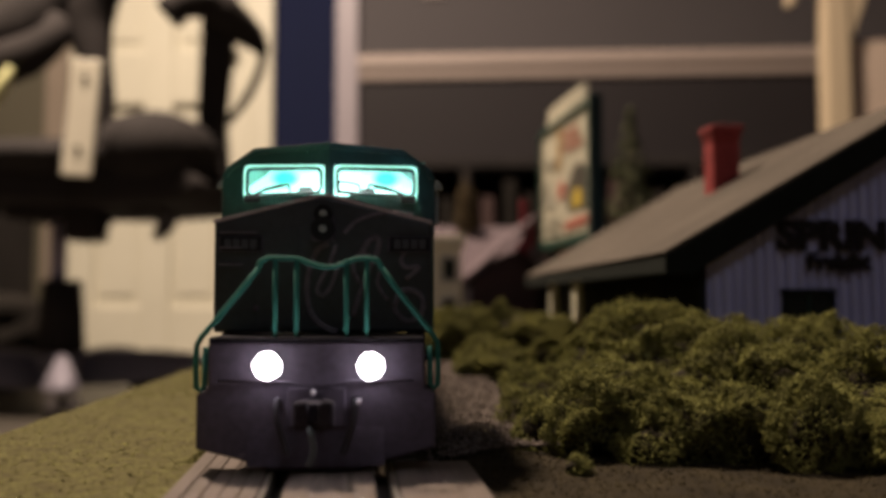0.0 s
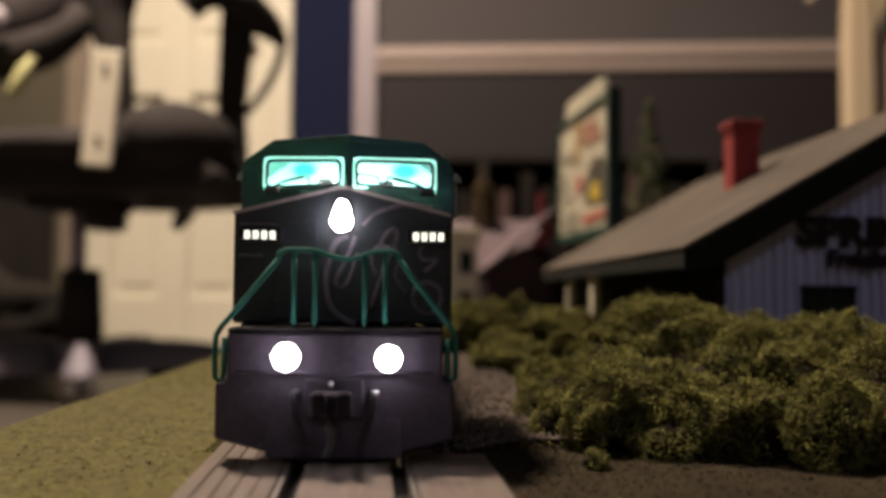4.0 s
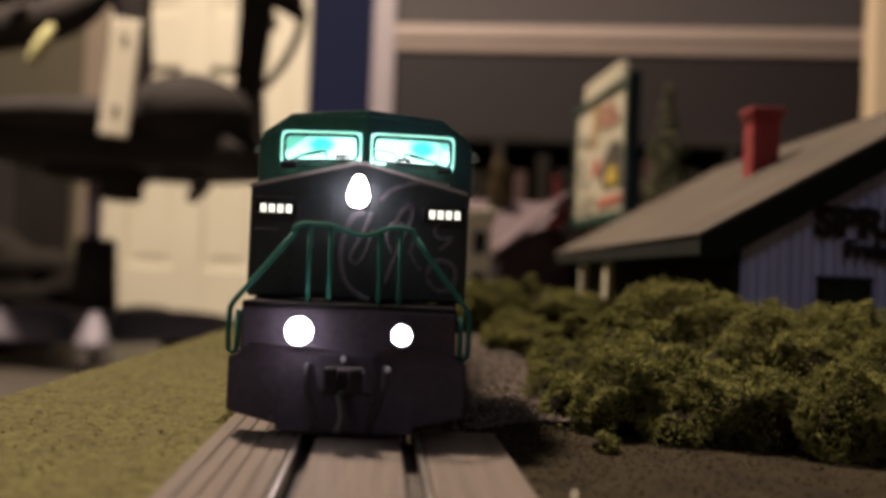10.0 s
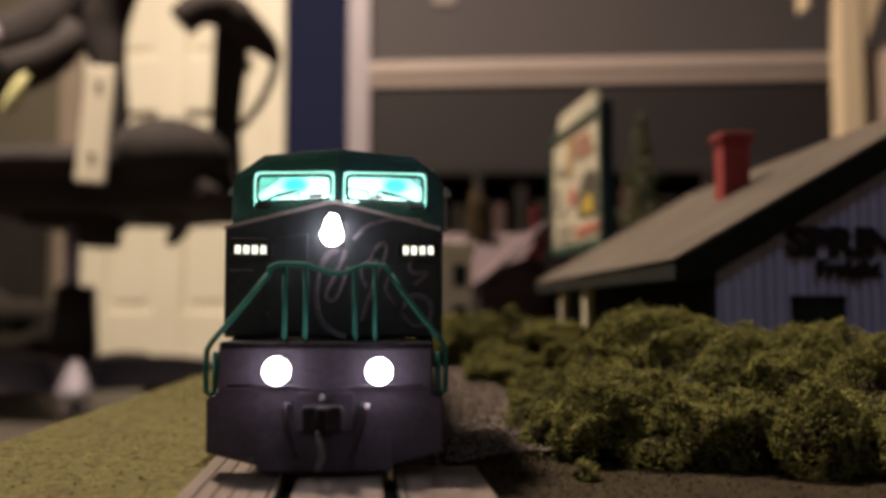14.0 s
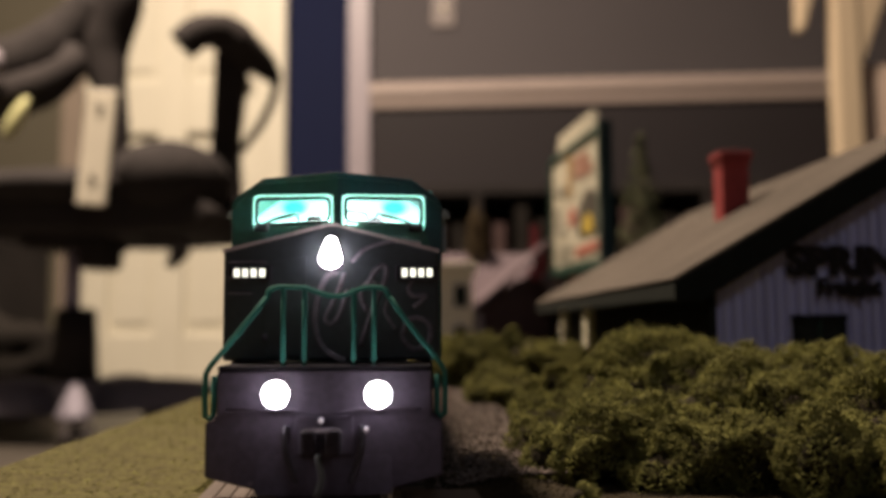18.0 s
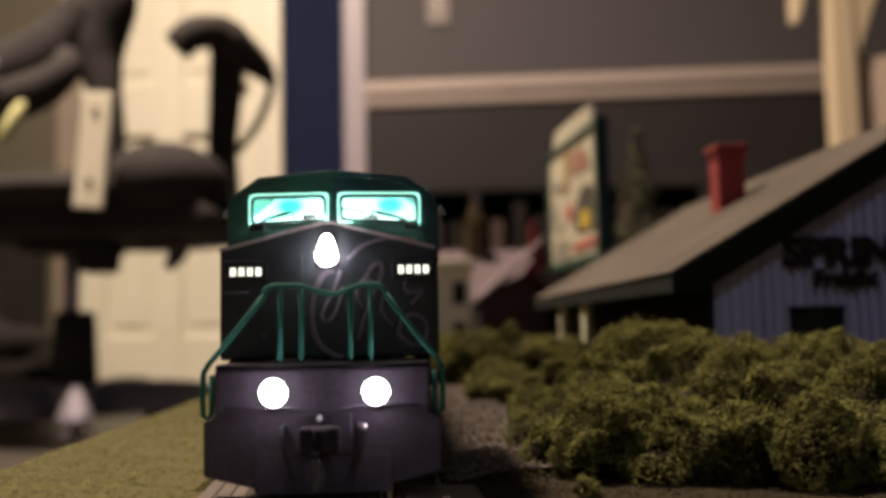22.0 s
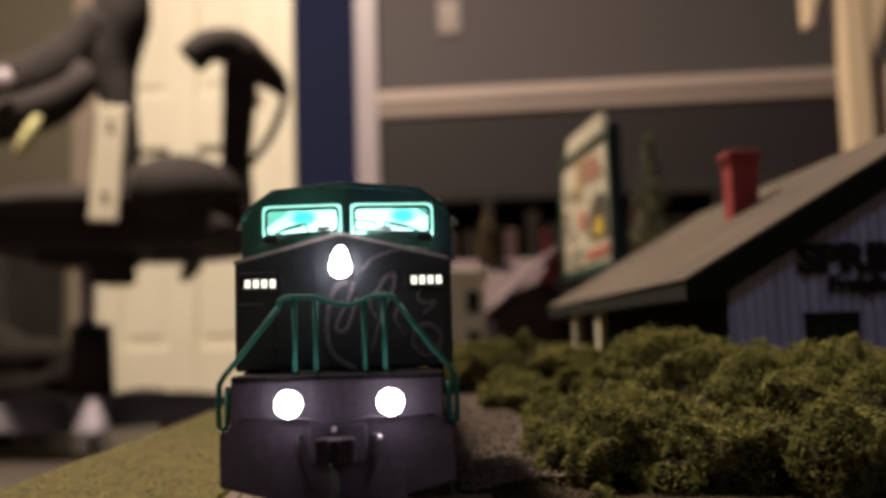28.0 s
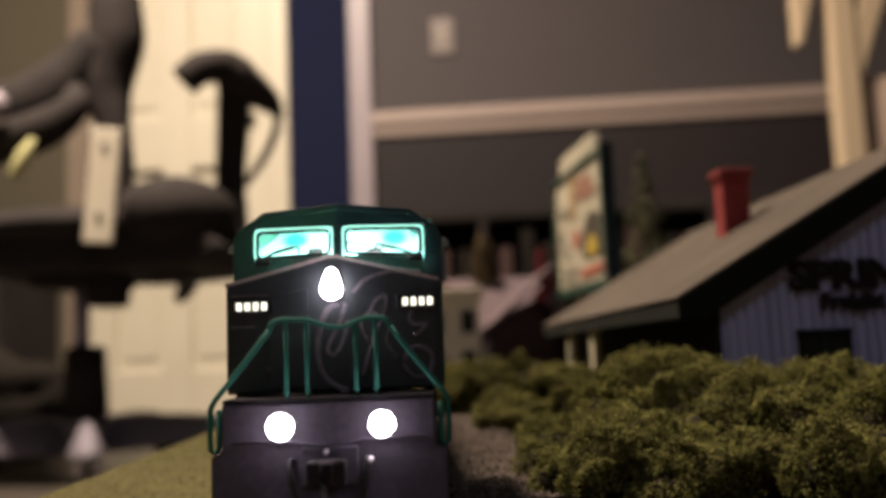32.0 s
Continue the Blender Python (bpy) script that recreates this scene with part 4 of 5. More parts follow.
for stroke, w in (([(586, 428), (566, 440), (552, 475), (548, 520), (560, 560), (590, 582), (602, 584)], 0.32), ([(600, 430), (585, 470), (566, 508), (575, 520), (590, 505), (604, 460)], 0.26),
                  ([(612, 410), (640, 385), (690, 372), (735, 378)], 0.2), ([(640, 455), (655, 425), (672, 418), (672, 440), (655, 480), (640, 520), (628, 560)], 0.3), ([(660, 450), (640, 448), (628, 470), (640, 500)], 0.24),
                  ([(740, 420), (715, 452), (720, 470), (745, 470), (722, 492)], 0.24), ([(702, 540), (712, 515), (735, 512), (752, 528), (748, 556), (724, 566), (706, 552), (702, 540)], 0.3), ([(680, 470), (672, 500), (690, 530)], 0.22)):
    script_stroke([emblem_point(u, v) for u, v in stroke], w)

# headlight pair in the nose, above the emblem
part("headlight_housing", prism(mm([(-1.9, 34.1), (1.9, 34.1), (1.9, 36.6), (1.2, 39.6), (-1.2, 39.6), (-1.9, 36.6)]), 0.0113, 0.0122, "y", 0.0003), M["black_paint"], nose)
HEAD = []
# the third, middle disc and the wide lenses put lamp bloom into the shape
for z, r, off in ((35.95, 1.75, 10.6), (38.35, 0.98, 10.9), (37.25, 1.38, 10.8)):
    drum = part("headlight", lbox(-r * 0.6, r * 0.6, -r * 0.6, r * 0.6, -r * 0.6, r * 0.6, 0.1), M["gasket"], loco, "turning headlight drum, the middle one added for bloom")
    drum.matrix_basis = pose(0, off * MM, z * MM)
    d = r * 0.6
    part("lit_lens", cyl(r * MM, -(d + 0.35) * MM, -d * MM, "y", (0, 0), 28), M["headlight"], drum, "glowing white disc widened for bloom")
    HEAD.append((drum, (0, off * MM, z * MM)))
    if r == 1.38:
        continue
    part("dark_face", cyl(max(r + 0.15, 1.5) * MM, d * MM * 0.6, d * MM, "y", (0, 0), 24), M["gasket"], drum)
    part("dark_lens", merge(cyl(0.62 * MM, d * MM, (d + 0.3) * MM, "y", (0, 0), 20), blob(0.5 * MM, 0.3 * MM, 0.5 * MM, (0, (d + 0.3) * MM, 0))), M["mirror_metal"], drum, "unlit silver reflector")
# number boards: rollers with lit and unlit numerals as plain bars
for cx in (-12.95, 13.7):
    part("board_frame", lbox(cx - 3.5, cx + 3.5, 11.75, 12.05, 32.4, 34.9, 0.1), M["black_paint"], nose)
    board = part("number_board", lbox(-3.2, 3.2, -0.55, 0.55, -1.1, 1.1, 0.1), M["gasket"], loco, "black number board with four numerals")
    board.matrix_basis = pose(cx * MM, 11.7 * MM, 33.65 * MM)
    for k in range(4):
        x = -2.0 + k * 1.33
        part("numeral_bar", lbox(x - 0.43, x + 0.43, -0.75, -0.45, -0.66, 0.66, 0.2), M["numbers_lit"], board, "glowing cream numeral bar")
        part("numeral_bar", lbox(x - 0.5, x + 0.5, 0.5, 0.6, -0.75, 0.75, 0.1), M["numbers_dark"], board)
    HEAD.append((board, (cx * MM, 11.7 * MM, 33.65 * MM)))

# cab
RZ = [(-18.4, 19.7), (-18.4, 45.6), (-17.6, 47.4), (-12.9, 51.0), (-0.05, 52.2)]
left_half = RZ + [(-0.05, 48.9), (-16.1, 47.9), (-16.1, 41.0), (-17.2, 36.5), (-17.2, 19.7)]
cabin = part("cab", lbox(-18.3, -17.4, 26.2, 62, 19.7, 46.0, 0.1), M["green"], loco, "green cab lit from inside")
part("cab_side", lbox(17.4, 18.3, 26.2, 62, 19.7, 46.0, 0.1), M["green"], cabin)
part("cab_floor", lbox(-17.4, 17.4, 26.2, 62, 30.0, 31.0), M["cab_inside"], cabin)
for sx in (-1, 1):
    part("rear_patch", lbox(sx * 9.8 - 3.4, sx * 9.8 + 3.4, 44.6, 44.95, 46.4, 50.6, 0.1), M["teal_spot"], cabin, "teal patch fading into the mint of the cab's rear wall")
for sx in (-1, 1):
    part("cab_liner", lbox(sx * 17.25 - 0.12, sx * 17.25 + 0.12, 26.6, 44.9, 31.0, 45.8), M["cab_inside"], cabin)
part("cab_back", lbox(-17.4, 17.4, 45.0, 46.0, 31.0, 52.0), M["cab_inside"], cabin, "mint painted cab rear wall")
part("roof_half", prism(mm([(-18.4, 45.9), (-17.6, 47.6), (-12.9, 51.0), (0.0, 52.2), (0.0, 51.2), (-12.7, 50.0), (-17.0, 46.9), (-17.4, 45.9)]), 0.0242, 0.064, "y", 0.0001), M["green"], cabin, "dark green roof half")
part("roof_half", prism(mm([(18.4, 45.9), (17.6, 47.6), (12.9, 51.0), (0.0, 52.2), (0.0, 51.2), (12.7, 50.0), (17.0, 46.9), (17.4, 45.9)]), 0.0242, 0.064, "y", 0.0001), M["teal_roof"], cabin, "dark blue green roof half")
# windshield wall built as frame pieces round two openings
WY0, WY1 = 0.0246, 0.0262
INN, WTOP, WBOT_O, WBOT_I = 0.8, 48.25, 42.2, 42.9
for sx, mat, OUT in ((-1, M["green"], 14.65), (1, M["teal_roof"], 15.3)):
    def s(poly):
        return mm([(sx * x, z) for x, z in poly])
    part("front_header", prism(s([(0, WTOP), (OUT, WTOP - 0.2), (17.0, 46.9), (17.5, 47.5), (12.9, 50.9), (0, 52.0)]), WY0, WY1, "y"), mat, cabin)
    part("front_corner", prism(s([(OUT, WTOP - 0.2), (17.0, 46.9), (18.3, 46.0), (18.3, 36.0), (17.2, 36.0), (OUT, WBOT_O)]), WY0 + 0.0001, WY1 + 0.0001, "y"), mat, cabin)
    part("front_sill", prism(s([(0, WBOT_I), (INN, WBOT_I), (OUT, WBOT_O), (17.2, 36.2), (0, 36.2)]), WY0, WY1, "y"), M["green"], cabin)
    part("front_mullion", prism(s([(0, WTOP), (INN, WTOP), (INN, WBOT_I), (0, WBOT_I)]), WY0 - 0.0001, WY1, "y"), mat, cabin)

    def ring(inset, r, whole):
        corners = (INN + inset, WBOT_I + inset), (INN + inset, WTOP - inset), (OUT - inset, WTOP - 0.2 - inset), (OUT - inset * 0.9, WBOT_O + inset)
        pts = [] if whole else [corners[0]]
        for i, p in enumerate(corners):
            if not whole and i == 0:
                continue
            q0, q1 = corners[i - 1], corners[(i + 1) % 4]
            for k in range(5):
                f = k / 4
                a, b, c = (1 - f) ** 2, 2 * f * (1 - f), f * f
                L0, L1 = math.dist(p, q0), math.dist(p, q1)
                e0 = [p[n] + (q0[n] - p[n]) * 1.1 / L0 for n in (0, 1)]
                e1 = [p[n] + (q1[n] - p[n]) * 1.1 / L1 for n in (0, 1)]
                pts.append((a * e0[0] + b * p[0] + c * e1[0], a * e0[1] + b * p[1] + c * e1[1]))
        return ltube([(sx * u, 24.55, v) for u, v in pts], r, 6, whole)
    part("window_rim", ring(0.12, 0.17, False), M["clear_rim"], cabin, "clear plastic window rim with added glow")
    part("window_gasket", ring(0.6, 0.3, True), M["gasket"], cabin)
    part("window_sill", prism(s([(3.5, WBOT_I - 0.3), (OUT - 1.4, WBOT_O - 0.1), (OUT - 1.6, WBOT_O + 0.95), (3.5, WBOT_I + 0.55)]), WY0 - 0.0002, WY0 + 0.0004, "y"), M["green"], cabin)
    # wiper: blade, arm and drive box
    tip = [(sx * (OUT - 1.6), 23.9, 42.7), (sx * 10.4, 23.7, 44.0), (sx * 7.3, 23.7, 44.75), (sx * 6.9, 23.7, 44.5), (sx * 6.6, 23.8, 43.5)]
    part("wiper", ltube(smooth_path(tip, 4), 0.22, 6), M["gasket"], cabin)
    part("wiper_blade", ltube([(sx * 11.6, 23.6, 43.45), (sx * 7.6, 23.6, 44.35)], 0.13, 6), M["gasket"], cabin)
    part("wiper_motor", lbox(sx * (OUT - 1.5) - 1.3, sx * (OUT - 1.5) + 1.3, 23.6, 24.7, 41.6, 42.9, 0.35), M["gasket"], cabin)
    part("mirror", prism(mm([(sx * 18.6, 44.6), (sx * 20.1, 44.6), (sx * 19.9, 45.5), (sx * 18.9, 46.4)]), 0.029, 0.0302, "y", 0.0001), M["mirror_metal"], cabin, "silver side mirror")
    part("wind_deflector", lbox(sx * 19.0 - 0.35, sx * 19.0 + 0.35, 30, 33, 38.5, 44.4, 0.1), M["mirror_metal"], cabin)
part("cab_lamp", lbox(-12.4, 12.4, 27.2, 29.5, 50.0, 50.3), M["led"], cabin, "white interior lamp strip")
part("control_stand", lbox(-5.6, -3.0, 27.5, 31, 31, 45.0, 0.5), M["gasket"], cabin)
part("control_desk", lbox(-3.2, -0.6, 28, 30, 31, 44.3, 0.3), M["cab_inside"], cabin)
part("seat_back", lbox(5.4, 7.9, 27.5, 30, 38, 44.7, 0.5), M["gasket"], cabin)
part("seat_frame", ltube(smooth_path([(1.4, 26.6, 42.6), (1.5, 26.6, 45.2), (2.0, 26.6, 45.6), (4.6, 26.6, 45.2), (5.2, 26.6, 44.6), (5.2, 26.6, 42.6)], 4), 0.2, 6), M["gasket"], cabin)
part("roof_vent", prism(mm([(-4.0, 51.8), (4.0, 51.8), (3.6, 53.6), (-3.6, 53.6)]), 0.034, 0.046, "y", 0.0002), M["green"], cabin)
part("antenna", ltube([(-2, 40, 53.4), (-2, 40, 53.9), (2, 40, 53.9), (2, 40, 53.4)], 0.15, 6), M["gasket"], cabin)

# long hood, fans and trucks behind the cab
hood = part("hood", prism(mm([(-10.2, 19.7), (10.2, 19.7), (10.2, 45.5), (8.0, 48.5), (-8.0, 48.5), (-10.2, 45.5)]), 0.062, 0.238, "y", 0.0004), M["green"], loco, "long green engine hood")
for k in range(3):
    part("radiator_fan", cyl(5.2 * MM, 48.4 * MM, 49.6 * MM, "z", (0, (110 + k * 30) * MM), 24), M["black_paint"], hood)
for k in range(8):
    for sx in (-1, 1):
        part("hood_door", lbox(sx * 10.3 - 0.15, sx * 10.3 + 0.15, 68 + k * 20, 85 + k * 20, 22, 42, 0.1, 1), M["green"], hood)
for y0 in (22.0, 178.0):
    truck = part("truck", merge(lbox(-13.4, -11.9, y0, y0 + 46, 3.5, 8.5, 0.4), lbox(11.9, 13.4, y0, y0 + 46, 3.5, 8.5, 0.4), lbox(-12, 12, y0 + 20, y0 + 26, 4, 9.4)), M["black_paint"], loco, "black three axle truck")
    for k in range(3):
        part("wheelset", merge(cyl(5.9 * MM, -10.2 * MM, -7.7 * MM, "x", ((y0 + 5 + k * 18) * MM, 5.9 * MM), 24), cyl(5.9 * MM, 7.7 * MM, 10.2 * MM, "x", ((y0 + 5 + k * 18) * MM, 5.9 * MM), 24), cyl(1.2 * MM, -11.9 * MM, 11.9 * MM, "x", ((y0 + 5 + k * 18) * MM, 5.9 * MM), 10)), M["steel"], truck)
part("fuel_tank", lbox(-12.5, 12.5, 84, 160, 3.2, 14.5, 1.2), M["black_paint"], loco)


# front handrails
def hr(u, v):
    return ((u - 567) * 0.0835, 1.4, 24.3 + (534 - v) * 0.0835)


top = smooth_path([hr(u, v) for u, v in ((464, 472), (466, 462), (480, 455), (505, 455), (530, 456), (552, 464), (575, 470), (595, 470), (615, 463), (635, 456), (660, 456), (672, 460), (678, 472))], 4)
part("front_handrail", ltube(top, 0.4, 8), M["rail_green"], loco, "green wire front handrail")
part("corner_handrail", ltube([hr(464, 472), hr(440, 502), hr(400, 552), hr(366, 592), hr(358, 606), hr(356, 640), hr(358, 680), hr(366, 686), hr(372, 676), hr(373, 610)], 0.42, 8), M["rail_green"], loco, "green wire corner handrail")
part("corner_handrail", ltube([hr(678, 472), hr(698, 500), hr(735, 548), hr(768, 588), hr(777, 604), hr(778, 640), hr(777, 678), hr(770, 684), hr(764, 676), hr(763, 610)], 0.42, 8), M["rail_green"], loco, "green wire corner handrail")
for u in (492, 529, 616, 652):
    part("stanchion", ltube([hr(u, 457), hr(u, 525), hr(u, 594)], 0.36, 8), M["rail_green"], loco, "green handrail stanchion")
for sx in (-1, 1):
    part("side_handrail", ltube([(sx * 17.6, 66, 31), (sx * 17.6, 245, 31)], 0.25, 6), M["rail_green"], loco)
    for k in range(8):
        part("side_stanchion", ltube([(sx * 17.4, 68 + k * 25, 19), (sx * 17.6, 68 + k * 25, 31)], 0.25, 6), M["rail_green"], loco)

# ---- the freight station ----
SX, SY = 0.0615, 0.25
STN = pose(SX, SY, GR, 0, 0, 3.78)        # below the near eave corner; x across the gable, y along the eave
EZ, PITCH, HALF, LONG = 0.0388, 0.572, 0.085, 0.25
st = thing("freight_station", STN, "blue grey board and batten freight station with a grey roof", "model building")
WX0, WX1, WY, WYE = 0.0118, 2 * HALF - 0.0118, 0.0045, LONG - 0.008


def roof_z(x):
    return EZ + PITCH * min(x, 2 * HALF - x)


gable = part("gable_wall", prism([(WX0, 0), (WX1, 0), (WX1, roof_z(WX1) - 0.004), (HALF, roof_z(HALF) - 0.004), (WX0, roof_z(WX0) - 0.004)], WY, WY + 0.002, "y"), M["siding"], st, "blue grey vertical board wall")
part("far_wall", prism([(WX0, 0), (WX1, 0), (WX1, roof_z(WX1) - 0.004), (HALF, roof_z(HALF) - 0.004), (WX0, roof_z(WX0) - 0.004)], WYE - 0.002, WYE, "y"), M["siding"], st)
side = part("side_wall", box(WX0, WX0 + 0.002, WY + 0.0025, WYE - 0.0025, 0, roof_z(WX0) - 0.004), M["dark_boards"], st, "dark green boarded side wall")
part("side_wall", box(WX1 - 0.002, WX1, WY + 0.0025, WYE - 0.0025, 0, roof_z(WX1) - 0.004), M["siding"], st)
x = WX0 + 0.0006
while x < WX1 - 0.001:
    top_z = roof_z(x) - 0.0045
    part("batten", box(x - 0.00065, x + 0.00065, WY - 0.0009, WY + 0.0002, 0, top_z), M["siding"], gable)
    x += 0.0031
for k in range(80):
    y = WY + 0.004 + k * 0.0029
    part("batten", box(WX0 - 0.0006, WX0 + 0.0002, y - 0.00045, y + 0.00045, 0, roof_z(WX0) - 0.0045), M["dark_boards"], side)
part("corner_board", box(WX0 - 0.0008, WX0 + 0.0012, WY - 0.0012, WY + 0.0008, 0, roof_z(WX0) - 0.004), M["dark_trim"], st)
# gable window
gx0, gx1, gz0, gz1 = 0.0355, 0.0492, 0.0110, 0.0282
win = part("window", box(gx0, gx1, WY - 0.0012, WY + 0.0005, gz0, gz1), M["window_dark"], st, "dark green framed window")
for a, b, c, d in ((gx0 - 0.0009, gx0 + 0.0003, gz0, gz1), (gx1 - 0.0003, gx1 + 0.0009, gz0, gz1), (gx0 - 0.0012, gx1 + 0.0012, gz1 - 0.0003, gz1 + 0.0012), (gx0 - 0.0014, gx1 + 0.0014, gz0 - 0.0012, gz0 + 0.0002)):
    part("window_frame", box(a, b, WY - 0.0018, WY - 0.0004, c, d), M["dark_trim"], win)
part("glazing_bar", box((gx0 + gx1) / 2 - 0.0004, (gx0 + gx1) / 2 + 0.0004, WY - 0.0016, WY - 0.0011, gz0, gz1), M["green_post"], win)
# side openings under the eave: pale posts between dark doors
for y, w in ((0.182, 0.0035), (0.126, 0.0055)):
    part("door_post", box(0.0015, 0.0045, y, y + w, 0, 0.0345), M["cream"], st, "cream painted door post")
for y in (0.2005, 0.1800, 0.1535):
    part("freight_door", box(WX0 - 0.0014, WX0 - 0.0004, y, y + 0.018, 0, 0.034), M["dark_trim"], st)
# roof
th = 0.0009
for sgn in (0, 1):
    def rx(v):
        return 2 * HALF - v if sgn else v
    deck = part("roof_slope", prism([(rx(0.0), EZ), (rx(HALF), EZ + PITCH * HALF), (rx(HALF), EZ + PITCH * HALF + th), (rx(-0.0005), EZ + th * 0.9)], 0, LONG, "y"), M["shingle"], st, "grey brown felt roof slope")
    for r in range(1, 16):
        xx = HALF * r / 16
        part("roof_course", prism([(rx(xx), EZ + PITCH * xx + th - 0.0001), (rx(xx + HALF / 16), EZ + PITCH * (xx + HALF / 16) + th - 0.0001), (rx(xx + HALF / 16), EZ + PITCH * (xx + HALF / 16) + th + 0.00008), (rx(xx), EZ + PITCH * xx + th + 0.00022)], 0.0003, LONG - 0.0003, "y"), M["shingle"], deck)
    part("eave_fascia", box(min(rx(0), rx(0.0012)), max(rx(0), rx(0.0012)), 0.0008, LONG, EZ - 0.0048, EZ - 0.0001), M["dark_trim"], st)
    part("rake_board", prism([(rx(0.0), EZ - 0.0052), (rx(0.0), EZ - 0.0001), (rx(HALF), EZ + PITCH * HALF - 0.0001), (rx(HALF), EZ + PITCH * HALF - 0.0085), (rx(0.008), EZ - 0.0052)], -0.0006, 0.0008, "y"), M["dark_trim"], st)
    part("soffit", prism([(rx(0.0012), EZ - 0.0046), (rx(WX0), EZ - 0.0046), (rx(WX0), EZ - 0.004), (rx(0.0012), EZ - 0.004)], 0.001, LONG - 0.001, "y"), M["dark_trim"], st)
    part("gable_soffit", prism([(rx(0.004), EZ - 0.003), (rx(HALF), EZ + PITCH * HALF - 0.005), (rx(HALF), EZ + PITCH * HALF - 0.0035), (rx(0.004), EZ - 0.0012)], 0.0008, WY + 0.0005, "y"), M["dark_trim"], st)
part("ridge_cap", prism([(HALF - 0.002, EZ + PITCH * HALF + th - 0.0012), (HALF, EZ + PITCH * HALF + th + 0.0007), (HALF + 0.002, EZ + PITCH * HALF + th - 0.0012)], -0.0002, LONG + 0.0002, "y"), M["shingle"], st)
# lettering on the gable
lettering("SPRIN", 0.0112, 0.0004, M["sign_ink"], st, pose(0.0335, WY - 0.0014, 0.0408, 90, 0, 0) @ Matrix.Diagonal((1.12, 1, 1, 1)))
lettering("Freight", 0.0066, 0.0004, M["sign_ink"], st, pose(0.042, WY - 0.0014, 0.0350, 90, 0, 0))
# chimney
cx0, cy0 = 0.0539, 0.0973
chim = part("chimney", prism([(cx0 - 0.0053, roof_z(cx0 - 0.0053) - 0.002), (cx0 + 0.0053, roof_z(cx0 + 0.0053) - 0.002), (cx0 + 0.0053, 0.0895), (cx0 - 0.0053, 0.0895)], cy0 - 0.0051, cy0 + 0.0051, "y", 0.0004), M["chimney_red"], st, "red painted chimney with a wider cap")
part("chimney_cap", merge(box(cx0 - 0.0058, cx0 + 0.0058, cy0 - 0.0062, cy0 + 0.0062, 0.0888, 0.0914, 0.0005), box(cx0 - 0.0066, cx0 + 0.0066, cy0 - 0.0072, cy0 + 0.0072, 0.0914, 0.0938, 0.0007)), M["chimney_red"], chim)

# ---- billboard behind the station ----
BB = Matrix.Translation((0.0746, 0.683, GR))
bdir = Vector((0.0918 - 0.0746, 0.56 - 0.683, 0))
BW = bdir.length
BB = Matrix.Translation((0.0746, 0.683, GR)) @ Matrix.Rotation(math.atan2(bdir.y, bdir.x), 4, "Z")
bb = thing("billboard", BB, "tall cream advertising billboard with a dark green frame", "billboard")
z0, z1 = 0.070, 0.152
part("panel", box(0, BW, 0, 0.004, z0, z1), M["poster"], bb, "cream printed panel")
part("header", prism([(0.012, z1), (BW - 0.012, z1), (BW - 0.02, z1 + 0.0155), (0.02, z1 + 0.0155)], 0.0, 0.005, "y", 0.0005), M["poster"], bb, "cream header board")
part("frame_top", box(-0.002, BW + 0.002, -0.0015, 0.0045, z1 - 0.002, z1 + 0.002), M["green_post"], bb)
part("frame_bottom", box(-0.002, BW + 0.002, -0.0015, 0.0045, z0 - 0.006, z0), M["green_post"], bb)
part("frame_side", box(BW + 0.0002, BW + 0.003, -0.0008, 0.0068, z0 - 0.006, z1 + 0.004, 0.0004), M["teal_post"], bb, "thick dark teal frame side")
part("frame_edge", box(BW - 0.0008, BW + 0.0022, -0.0026, -0.0009, z0 - 0.004, z1 + 0.004), M["sage_edge"], bb, "pale sage frame edge")
part("frame_side", box(-0.004, 0.0, -0.002, 0.012, z0 - 0.004, z1), M["green_post"], bb)
for x in (0.006, BW / 2, BW - 0.02):
    part("post", box(x - 0.003, x + 0.003, 0.0042, 0.0085, 0, z1 - 0.02), M["green_post"], bb)


def ink(mat, pts, name="printed_shape"):
    part(name, prism([(x * BW, z0 + z * (z1 - z0)) for x, z in pts], -0.0008, -0.0002, "y"), M[mat], bb)


def oval(cx, cz, rx_, rz_, n=18):
    return [(cx + rx_ * math.cos(2 * math.pi * i / n), cz + rz_ * math.sin(2 * math.pi * i / n)) for i in range(n)]


ink("poster_tan", [(0.35, 0.6), (0.44, 0.58), (0.47, 0.92), (0.38, 0.95)])
for k in range(3):
    ink("poster_pink", [(0.5, 0.71 + 0.07 * k), (0.86 - 0.05 * k, 0.70 + 0.07 * k), (0.87 - 0.05 * k, 0.745 + 0.07 * k), (0.51, 0.755 + 0.07 * k)], "printed_line")
ink("poster_grey", [(0.07, 0.66), (0.3, 0.62), (0.32, 0.7), (0.12, 0.76)])
ink("poster_dark", [(0.57, 0.22), (0.95, 0.2), (0.96, 0.42), (0.9, 0.53), (0.8, 0.57), (0.68, 0.53), (0.59, 0.43)])
ink("poster_red", oval(0.45, 0.4, 0.08, 0.085))
ink("poster_grey", [(0.1, 0.3), (0.2, 0.25), (0.3, 0.3), (0.24, 0.42), (0.16, 0.56), (0.1, 0.5)])
ink("poster_dark", [(0.07, 0.34), (0.13, 0.33), (0.16, 0.5), (0.1, 0.55)])
part("printed_shape", prism([(x * BW, z0 + z * (z1 - z0)) for x, z in ((0.68, 0.22), (0.87, 0.22), (0.86, 0.33), (0.78, 0.38), (0.69, 0.34))], -0.0012, -0.0009, "y"), M["poster_yellow"], bb)
